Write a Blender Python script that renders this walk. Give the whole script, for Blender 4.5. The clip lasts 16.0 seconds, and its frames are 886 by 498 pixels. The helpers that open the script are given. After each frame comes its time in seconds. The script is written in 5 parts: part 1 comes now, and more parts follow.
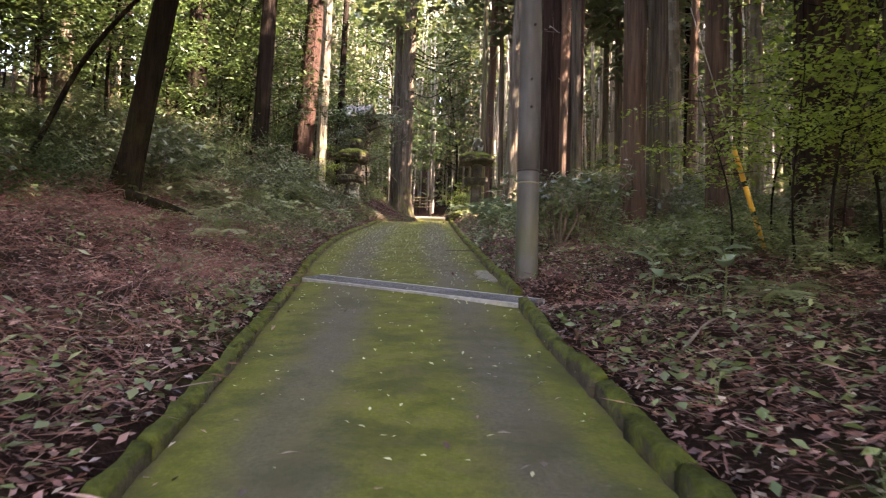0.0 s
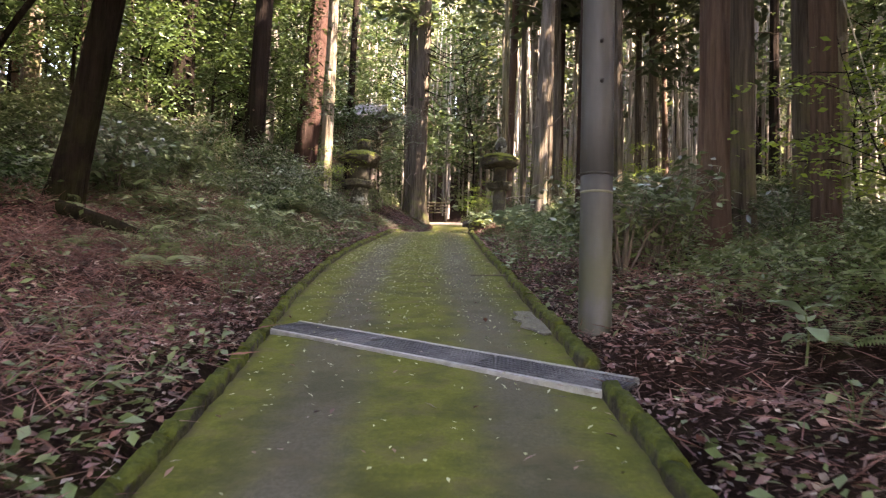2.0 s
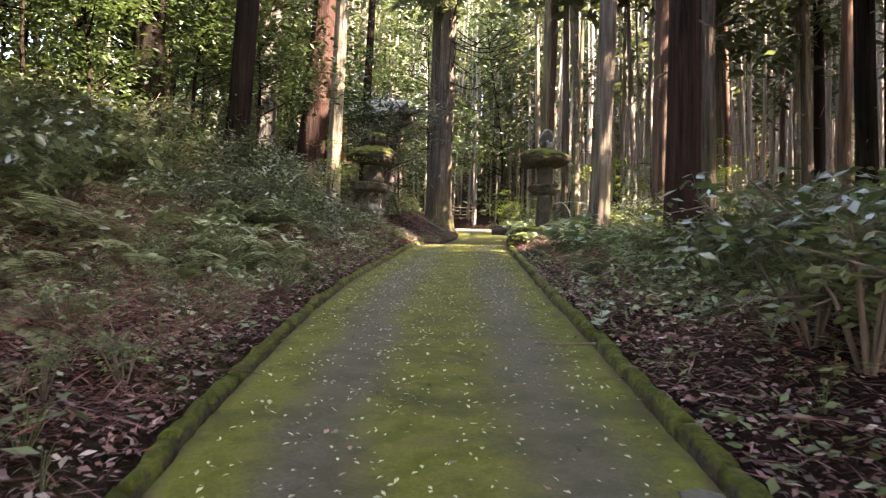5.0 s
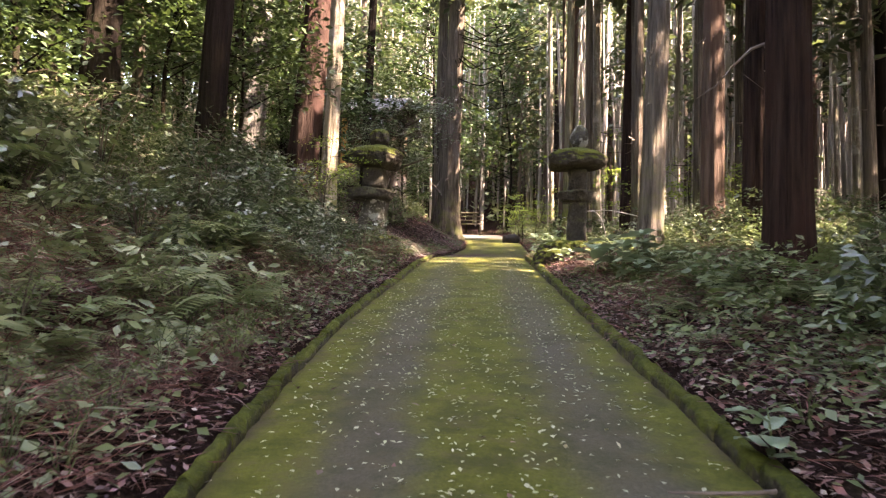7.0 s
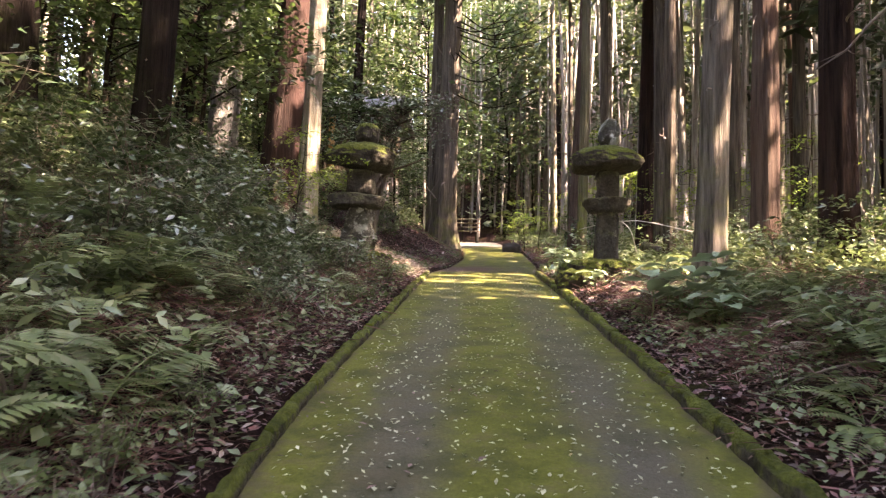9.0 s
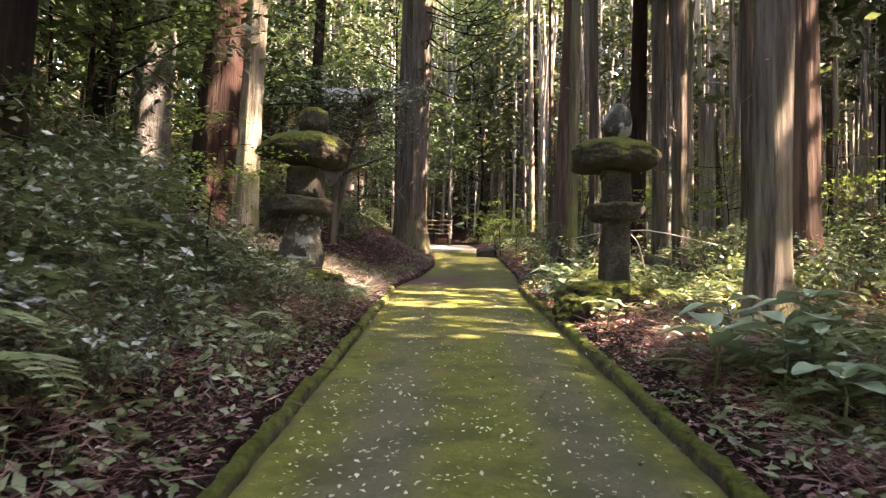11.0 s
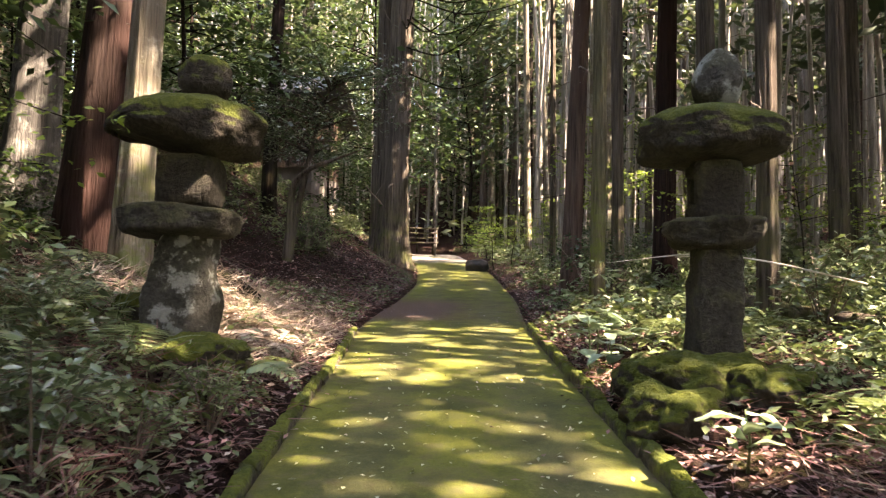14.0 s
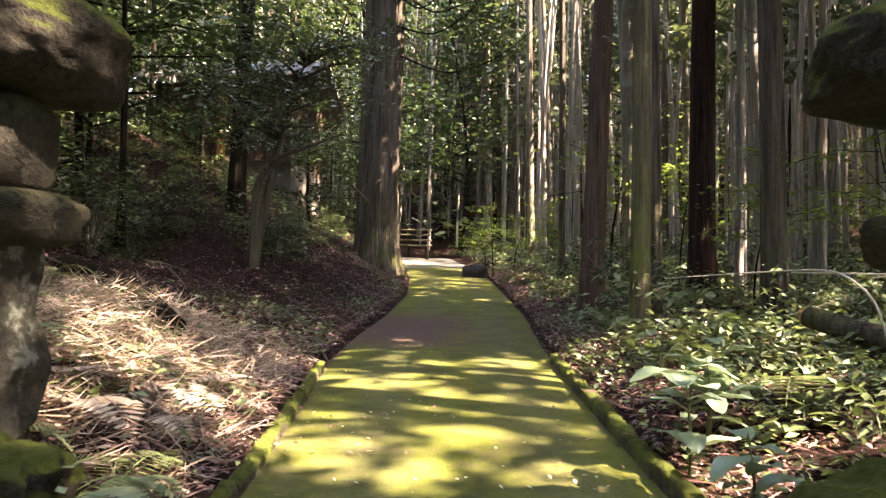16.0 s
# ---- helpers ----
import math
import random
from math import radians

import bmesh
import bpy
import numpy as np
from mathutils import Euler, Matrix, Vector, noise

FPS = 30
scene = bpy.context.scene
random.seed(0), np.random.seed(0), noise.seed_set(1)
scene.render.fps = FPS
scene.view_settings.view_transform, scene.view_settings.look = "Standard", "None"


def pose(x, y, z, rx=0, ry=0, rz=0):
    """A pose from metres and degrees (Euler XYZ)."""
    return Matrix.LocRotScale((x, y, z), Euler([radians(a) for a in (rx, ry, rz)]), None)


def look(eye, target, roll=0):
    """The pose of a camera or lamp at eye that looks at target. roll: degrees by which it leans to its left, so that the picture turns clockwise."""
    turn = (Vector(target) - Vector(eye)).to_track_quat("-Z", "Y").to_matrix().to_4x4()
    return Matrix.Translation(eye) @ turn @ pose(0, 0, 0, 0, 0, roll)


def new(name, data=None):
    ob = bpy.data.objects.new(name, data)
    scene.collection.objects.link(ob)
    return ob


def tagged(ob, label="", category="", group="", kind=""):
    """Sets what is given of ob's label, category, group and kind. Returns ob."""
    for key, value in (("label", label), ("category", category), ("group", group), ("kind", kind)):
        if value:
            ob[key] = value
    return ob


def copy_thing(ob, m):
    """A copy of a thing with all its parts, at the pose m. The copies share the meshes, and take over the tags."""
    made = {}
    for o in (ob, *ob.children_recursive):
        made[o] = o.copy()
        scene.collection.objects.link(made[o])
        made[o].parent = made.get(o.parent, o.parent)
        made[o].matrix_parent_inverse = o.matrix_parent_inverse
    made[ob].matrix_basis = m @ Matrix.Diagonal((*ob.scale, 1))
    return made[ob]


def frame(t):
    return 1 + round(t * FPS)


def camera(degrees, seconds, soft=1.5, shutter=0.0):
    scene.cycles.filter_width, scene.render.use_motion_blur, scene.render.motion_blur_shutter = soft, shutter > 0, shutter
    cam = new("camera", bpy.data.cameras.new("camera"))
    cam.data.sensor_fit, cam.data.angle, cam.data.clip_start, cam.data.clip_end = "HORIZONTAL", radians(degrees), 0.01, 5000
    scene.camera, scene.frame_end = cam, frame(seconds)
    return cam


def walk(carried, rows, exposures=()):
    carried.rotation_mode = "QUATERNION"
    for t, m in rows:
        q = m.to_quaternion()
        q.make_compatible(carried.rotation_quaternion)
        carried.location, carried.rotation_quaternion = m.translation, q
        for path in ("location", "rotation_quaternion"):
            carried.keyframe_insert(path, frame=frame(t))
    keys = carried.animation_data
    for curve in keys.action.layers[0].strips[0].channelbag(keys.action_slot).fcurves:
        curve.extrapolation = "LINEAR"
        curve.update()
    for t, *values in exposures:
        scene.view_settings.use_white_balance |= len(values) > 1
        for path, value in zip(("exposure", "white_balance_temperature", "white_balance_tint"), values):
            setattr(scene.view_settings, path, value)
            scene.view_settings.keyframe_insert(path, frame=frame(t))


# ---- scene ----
cam = camera(62.8, 16.0, soft=1.25, shutter=0.3)
METRES, EYE, TILT, LEAN, TURN = 22.0, 1.2, 0.0, 0.0, 6.8
ROWS = [
    (0.0, 0.0, 0.0, 0.0, -0.11, 3.83, -1.58),
    (0.5, -0.003, 0.0326, 0.0041, 0.27, 3.91, -1.56),
    (1.0, -0.0034, 0.0623, 0.0095, 0.46, 3.91, -1.53),
    (1.5, -0.0047, 0.0929, 0.0157, 0.68, 3.91, -1.52),
    (2.0, -0.0062, 0.1235, 0.0218, 1.05, 4.07, -1.56),
    (2.5, -0.0058, 0.1562, 0.0274, 1.3, 4.18, -1.5),
    (3.0, -0.0069, 0.1871, 0.0322, 1.68, 4.26, -1.52),
    (3.5, -0.0082, 0.2181, 0.0368, 2.04, 4.27, -1.54),
    (4.0, -0.0111, 0.25, 0.0417, 2.4, 4.22, -1.61),
    (6.5, -0.0336, 0.4048, 0.0709, 3.14, 4.35, -1.68),
    (7.0, -0.0376, 0.4354, 0.0762, 3.08, 4.43, -1.66),
    (7.5, -0.0416, 0.4657, 0.0822, 3.28, 4.37, -1.68),
    (8.0, -0.0454, 0.4954, 0.0879, 3.09, 4.62, -1.7),
    (8.5, -0.0494, 0.5256, 0.0931, 2.98, 4.71, -1.69),
    (9.0, -0.0517, 0.5546, 0.0972, 2.45, 4.77, -1.65),
    (11.5, -0.0536, 0.7042, 0.1252, -0.08, 4.68, -1.46),
    (12.0, -0.0529, 0.7353, 0.1304, -0.2, 4.67, -1.44),
    (12.5, -0.053, 0.7651, 0.1359, -0.55, 4.69, -1.47),
    (13.0, -0.052, 0.7953, 0.1407, -0.75, 4.71, -1.41),
    (13.5, -0.0527, 0.8257, 0.1463, -0.85, 5.0, -1.39),
    (14.0, -0.0528, 0.8578, 0.1502, -0.97, 5.03, -1.39),
    (14.5, -0.0541, 0.8893, 0.1531, -1.08, 5.02, -1.4),
    (15.0, -0.0541, 0.9209, 0.1571, -1.18, 5.02, -1.39),
    (15.5, -0.054, 0.9523, 0.1604, -1.32, 5.14, -1.46),
    (16.0, -0.0534, 0.9824, 0.1643, -1.55, 5.18, -1.52),
]
walk(cam, [(t, pose(0, 0, EYE, TILT, LEAN, TURN) @ pose(METRES * x, METRES * y, METRES * z, 90 + pitch, roll, yaw)) for t, x, y, z, yaw, pitch, roll in ROWS],
     exposures=[(0.0, 4.9, 8600, 31), (4.0, 4.88, 8300, 29), (9.0, 4.88, 8400, 33), (12.5, 4.56, 8400, 27), (16.0, 4.52, 8200, 24)])

# ---- light ----
world = bpy.data.worlds.new("sky")
scene.world = world
world.use_nodes = True
wn = world.node_tree.nodes
sky = wn.new("ShaderNodeTexSky")
sky.sky_type = "NISHITA"
sky.sun_disc = False
SUN_DIR = Vector((0.62, -0.20, 0.80)).normalized()
sky.sun_elevation = math.asin(SUN_DIR.z)
sky.sun_rotation = math.atan2(SUN_DIR.x, SUN_DIR.y)
wn["Background"].inputs["Strength"].default_value = 0.13
world.node_tree.links.new(sky.outputs[0], wn["Background"].inputs["Color"])
sun = new("sun", bpy.data.lights.new("sun", "SUN"))
sun.data.energy, sun.data.angle, sun.data.color = 3.9, radians(0.7), (1.0, 0.95, 0.86)
sun.matrix_world = look(SUN_DIR * 60, (0, 0, 0))

# ---- plan ----
rng = np.random.default_rng(7)
RY = [-60, 0, 8, 24, 30, 35, 43, 56, 70, 110, 400]
RZ = [-9.0, 0, 1.24, 3.70, 4.25, 4.65, 5.7, 7.5, 8.6, 11, 30]
LY = [-60, 2.9, 4.4, 6.1, 8.4, 10.5, 13.5, 15.7, 18, 20, 22, 24, 27, 29.2, 33, 40, 45.6, 51, 60, 110, 400]
LX = [11, -1.56, -1.86, -2.22, -2.70, -3.24, -3.82, -4.2, -4.48, -4.64, -4.8, -5.0, -5.38, -5.76, -6.1, -6.35, -7.1, -8.2, -10.5, -26, -100]
KY = [-60, 3.05, 4.85, 6.4, 7.6, 8.55, 9.6, 11.6, 14, 16, 17.5, 19.5, 20.7, 22.1, 24, 27.3, 30.4, 36, 39.5, 44, 47.5, 51, 60, 110, 400]
KX = [13, .57, .25, 0.0, -.12, -.28, -.47, -.79, -1.15, -1.5, -1.73, -2.02, -2.2, -2.42, -2.7, -3.0, -3.25, -3.42, -3.8, -4.3, -4.8, -5.5, -7.6, -23, -97]


def smooth(ys, vs):
    fine = np.arange(-60, 400, 0.25)
    raw = np.interp(fine, ys, vs)
    k = np.hanning(17)
    pad = np.pad(raw, 8, mode="reflect", reflect_type="odd")
    return fine, np.convolve(pad, k / k.sum(), "valid")


ROAD, LEFT, RIGHT = smooth(RY, RZ), smooth(LY, LX), smooth(KY, KX)


def road_z(y):
    return np.interp(y, *ROAD)


def left_x(y):
    return np.interp(y, *LEFT)


def right_x(y):
    return np.interp(y, *RIGHT)


def ripple(x, y):
    return (np.sin(1.9 * x + 0.7 * y) * np.cos(1.3 * y - 0.6 * x) + 0.6 * np.sin(3.7 * x - 1.1 * y + 1) * np.sin(2.9 * y + 0.4 * x)
            + 0.35 * np.sin(7.1 * x + 2.3 * y) * np.sin(6.3 * y - 1.7 * x))


def ground_z(x, y):
    x, y = np.asarray(x, float), np.asarray(y, float)
    base, v, w = road_z(y), left_x(y) - 0.13 - x, x - right_x(y) - 0.13
    slope = np.interp(y, [-10, 6, 12, 17, 21, 26, 33, 40, 48, 70, 100], [.2, .24, .27, .40, .42, .34, .27, .55, .55, .3, .1])
    vv = np.maximum(v, 0)
    hl = 0.07 + slope * (np.minimum(vv, 8) + 0.25 * np.maximum(vv - 8, 0).clip(0, 30))
    ww = np.maximum(w, 0)
    hr = 0.05 + np.interp(y, [0, 8, 12, 24, 34], [.18, .25, .5, .42, .35]) * (1 - np.exp(-ww / 1.3)) + 0.10 * np.maximum(ww - 9, 0).clip(0, 40) * np.interp(y, [5, 25], [0, 1])
    rough = 0.055 * ripple(x, y)
    z = np.where(v > 0, hl + rough * np.minimum(vv / 0.6, 1), np.where(w > 0, hr + rough * np.minimum(ww / 0.6, 1), -0.07))
    z = z - 0.42 * np.exp(-((y - 7.5 + 0.08 * ww) / 0.40) ** 2) * np.clip((w + 0.02) / 0.25, 0, 1) * np.interp(ww, [0, 1.6, 2.6], [1, 0.8, 0])
    hill = 0.42 * np.clip(y - 62, 0, 45) + 0.22 * np.clip(x - right_x(y) - 16, 0, 40) * np.interp(y, [0, 25], [0.3, 1]) + 0.16 * np.clip(left_x(y) - x - 14, 0, 40)
    return base + z + hill


# ---- materials ----
def material(name, rough=0.8):
    m = bpy.data.materials.new(name)
    m.use_nodes = True
    b = m.node_tree.nodes["Principled BSDF"]
    b.inputs["Roughness"].default_value = rough
    return m, m.node_tree.nodes, m.node_tree.links, b


def ramp(nodes, links, fac, stops):
    r = nodes.new("ShaderNodeValToRGB")
    while len(r.color_ramp.elements) < len(stops):
        r.color_ramp.elements.new(0.5)
    for e, (p, c) in zip(r.color_ramp.elements, stops):
        e.position, e.color = p, (*c, 1)
    links.new(fac, r.inputs[0])
    return r.outputs[0]


def noise_tex(nodes, links, vec, scale, detail=6, rough=0.6, stretch=None):
    n = nodes.new("ShaderNodeTexNoise")
    n.inputs["Scale"].default_value, n.inputs["Detail"].default_value, n.inputs["Roughness"].default_value = scale, detail, rough
    if stretch:
        mp = nodes.new("ShaderNodeMapping")
        mp.inputs["Scale"].default_value = stretch
        links.new(vec, mp.inputs[0])
        vec = mp.outputs[0]
    links.new(vec, n.inputs["Vector"])
    return n.outputs[0]


def math_node(nodes, links, op, a, b=0.5, c=None):
    n = nodes.new("ShaderNodeMath")
    n.operation = op
    for i, v in enumerate((a, b, c)):
        if v is None:
            continue
        if isinstance(v, (int, float)):
            n.inputs[i].default_value = v
        else:
            links.new(v, n.inputs[i])
    return n.outputs[0]


def span(nodes, links, v, lo, hi, a=0.0, b=1.0):
    n = nodes.new("ShaderNodeMapRange")
    n.interpolation_type = "SMOOTHSTEP"
    links.new(v, n.inputs[0])
    for i, x in enumerate((lo, hi, a, b)):
        n.inputs[i + 1].default_value = x
    return n.outputs[0]


def mix(nodes, links, fac, a, b):
    n = nodes.new("ShaderNodeMix")
    n.data_type = "RGBA"
    for i, v in ((0, fac), (6, a), (7, b)):
        if isinstance(v, tuple):
            n.inputs[i].default_value = (*v, 1)
        elif isinstance(v, (int, float)):
            n.inputs[i].default_value = v
        else:
            links.new(v, n.inputs[i])
    return n.outputs[2]


def bump(nodes, links, b, height, strength, dist):
    n = nodes.new("ShaderNodeBump")
    n.inputs["Strength"].default_value, n.inputs["Distance"].default_value = strength, dist
    links.new(height, n.inputs["Height"])
    links.new(n.outputs[0], b.inputs["Normal"])


def coords(nodes, kind="Object"):
    return nodes.new("ShaderNodeTexCoord").outputs[kind]


def bark_material(name, dark, light, red=None, moss=0.0, lichen=0.0, fibre=1.0):
    m, n, l, b = material(name, 0.9)
    c = coords(n)
    fine = noise_tex(n, l, c, 9, 8, 0.65, (1, 1, 0.07))
    wide = noise_tex(n, l, c, 1.1, 4, 0.6, (1, 1, 0.35))
    crack = noise_tex(n, l, c, 26, 6, 0.7, (1, 1, 0.045))
    col = ramp(n, l, math_node(n, l, "ADD", math_node(n, l, "MULTIPLY", fine, 0.55), math_node(n, l, "MULTIPLY", crack, 0.45)), [(0.38, dark), (0.62, light)])
    if red:
        col = mix(n, l, span(n, l, wide, 0.42, 0.62), col, red)
    if lichen:
        blot = noise_tex(n, l, c, 3.2, 7, 0.7)
        col = mix(n, l, span(n, l, blot, 0.5, 0.62, 0, lichen), col, (0.42, 0.42, 0.36))
    if moss:
        sep = n.new("ShaderNodeSeparateXYZ")
        l.new(c, sep.inputs[0])
        low = span(n, l, sep.outputs[2], 0.1, 3.0, 1, 0.1)
        patch = span(n, l, noise_tex(n, l, c, 2.3, 7, 0.7), 0.42, 0.62)
        col = mix(n, l, math_node(n, l, "MULTIPLY", math_node(n, l, "MULTIPLY", low, patch), moss), col, (0.12, 0.15, 0.03))
    l.new(col, b.inputs["Base Color"])
    b.inputs["Specular IOR Level"].default_value = 0.04
    bump(n, l, b, math_node(n, l, "ADD", fine, crack), 1.0 * fibre, 0.06)
    return m


def leaf_material(name, colours, glow=0.35, rough=0.45, spec=0.4, through_=(0.125, 0.165, 0.035)):
    """Leaf colours that differ from leaf to leaf, with light that comes through the blade."""
    m, n, l, b = material(name, rough)
    geo = n.new("ShaderNodeNewGeometry")
    k = len(colours)
    col = ramp(n, l, geo.outputs["Random Per Island"], [(i / max(k - 1, 1), c) for i, c in enumerate(colours)])
    big = noise_tex(n, l, coords(n), 1.3, 3)
    hsv = n.new("ShaderNodeHueSaturation")
    l.new(col, hsv.inputs["Color"])
    l.new(span(n, l, big, 0.3, 0.7, 0.75, 1.3), hsv.inputs["Value"])
    l.new(hsv.outputs[0], b.inputs["Base Color"])
    b.inputs["Specular IOR Level"].default_value = spec
    if glow:
        t = n.new("ShaderNodeBsdfTranslucent")
        warm = mix(n, l, 0.5, hsv.outputs[0], through_)
        l.new(warm, t.inputs[0])
        ms = n.new("ShaderNodeMixShader")
        ms.inputs[0].default_value = glow
        l.new(b.outputs[0], ms.inputs[1])
        l.new(t.outputs[0], ms.inputs[2])
        l.new(ms.outputs[0], n["Material Output"].inputs[0])
    return m


BARK_CEDAR = bark_material("cedar_bark", (0.028, 0.022, 0.018), (0.135, 0.112, 0.09), moss=0.35)
# Lighter copy of the cedar bark, with side light put into its colour.
BARK_LIT = bark_material("lit_cedar_bark", (0.045, 0.037, 0.031), (0.20, 0.172, 0.14), moss=0.35)
BARK_RED = bark_material("red_bark", (0.045, 0.030, 0.024), (0.14, 0.10, 0.078), red=(0.10, 0.062, 0.048))
# Red bark darkened as if under the canopy; the shade is in the colour.
BARK_RUSSET_SHADE = bark_material("russet_shade_bark", (0.012, 0.008, 0.007), (0.054, 0.036, 0.029), red=(0.042, 0.023, 0.019))
# Dark bark taken close to black: deep shade is put into its colour.
BARK_DARK_SHADE = bark_material("dark_shade_bark", (0.005, 0.004, 0.0035), (0.022, 0.016, 0.013), moss=0.08)
BARK_PALE = bark_material("pale_bark", (0.08, 0.068, 0.052), (0.23, 0.20, 0.155), moss=0.7, lichen=0.35)
BARK_GREY = bark_material("grey_bark", (0.045, 0.042, 0.038), (0.12, 0.113, 0.10), lichen=0.25)
BARK_MOSS = bark_material("mossy_bark", (0.05, 0.045, 0.03), (0.16, 0.14, 0.09), moss=1.0)

LEAF_UNDER = leaf_material("understorey_leaf", [(0.014, 0.034, 0.012), (0.042, 0.076, 0.022), (0.024, 0.048, 0.016)], 0.3, 0.45, 0.35, (0.06, 0.088, 0.02))
LEAF_MAPLE = leaf_material("maple_leaf", [(0.16, 0.24, 0.035), (0.24, 0.33, 0.055), (0.13, 0.20, 0.035)], 0.5)
LEAF_SHRUB = leaf_material("shrub_leaf", [(0.024, 0.044, 0.018), (0.10, 0.138, 0.062), (0.048, 0.076, 0.032)], 0.2, 0.28, 0.7)
LEAF_FERN = leaf_material("fern_leaf", [(0.10, 0.145, 0.052), (0.19, 0.24, 0.10), (0.14, 0.19, 0.075), (0.26, 0.27, 0.14)], 0.32)
LEAF_CEDAR = leaf_material("cedar_needles", [(0.035, 0.055, 0.03), (0.07, 0.09, 0.055), (0.05, 0.07, 0.042)], 0.25, 0.6)
# Distance haze is put into these leaf colours, paler than the near foliage.
LEAF_HAZE = leaf_material("haze_paled_foliage", [(0.12, 0.15, 0.085), (0.22, 0.25, 0.16), (0.16, 0.19, 0.12)], 0.45, 0.7, 0.2)
LEAF_WEED = leaf_material("weed_leaf", [(0.065, 0.098, 0.035), (0.12, 0.16, 0.065), (0.17, 0.20, 0.10)], 0.3)
LEAF_SEED = leaf_material("seedling_leaf", [(0.09, 0.13, 0.06), (0.16, 0.21, 0.10), (0.24, 0.28, 0.17), (0.12, 0.17, 0.06)], 0.25, 0.4, 0.5)
# Darker leaf copy for the left side: canopy shade is put into the colour.
LEAF_SHADE = leaf_material("shade_darkened_foliage", [(0.018, 0.032, 0.012), (0.055, 0.08, 0.028), (0.03, 0.05, 0.018)], 0.3, 0.6, 0.2, (0.06, 0.085, 0.022))
# Cedar bark lightened to carry the haze of distance in its colour.
BARK_HAZE = bark_material("haze_paled_bark", (0.14, 0.125, 0.105), (0.36, 0.335, 0.295))
LITTER = leaf_material("dead_leaf", [(0.04, 0.019, 0.018), (0.17, 0.075, 0.064), (0.29, 0.165, 0.142), (0.085, 0.036, 0.033), (0.24, 0.105, 0.094), (0.055, 0.028, 0.025), (0.50, 0.40, 0.33)], 0.08, 0.5, 0.45)
SPRIG = leaf_material("dead_cedar_sprig", [(0.14, 0.066, 0.055), (0.21, 0.105, 0.09), (0.07, 0.036, 0.032), (0.31, 0.20, 0.17)], 0.0, 0.8, 0.2)
PETAL = leaf_material("fallen_pale_petal", [(0.40, 0.40, 0.25), (0.52, 0.50, 0.36), (0.36, 0.37, 0.19)], 0.2, 0.6)
DRY = leaf_material("dry_fern", [(0.34, 0.27, 0.2), (0.42, 0.34, 0.27), (0.25, 0.17, 0.12)], 0.15, 0.7)
TWIG, n_, l_, b_ = material("twig_bark", 0.85)
l_.new(ramp(n_, l_, noise_tex(n_, l_, coords(n_), 4, 5), [(0.3, (0.05, 0.038, 0.03)), (0.7, (0.2, 0.155, 0.12))]), b_.inputs["Base Color"])


def ground_material():
    m, n, l, b = material("forest_floor", 0.95)
    c = coords(n)
    fine, mid, wide = noise_tex(n, l, c, 38, 8, 0.7), noise_tex(n, l, c, 6, 6, 0.65), noise_tex(n, l, c, 0.5, 4)
    col = ramp(n, l, fine, [(0.3, (0.008, 0.005, 0.004)), (0.55, (0.034, 0.019, 0.016)), (0.74, (0.11, 0.068, 0.055))])
    col = mix(n, l, span(n, l, mid, 0.45, 0.65, 0, 0.6), col, (0.024, 0.014, 0.011))
    green = math_node(n, l, "MULTIPLY", span(n, l, wide, 0.5, 0.7), span(n, l, mid, 0.4, 0.6))
    col = mix(n, l, math_node(n, l, "MULTIPLY", green, 0.5), col, (0.07, 0.085, 0.02))
    l.new(col, b.inputs["Base Color"])
    b.inputs["Specular IOR Level"].default_value = 0.04
    bump(n, l, b, fine, 1.0, 0.05)
    return m


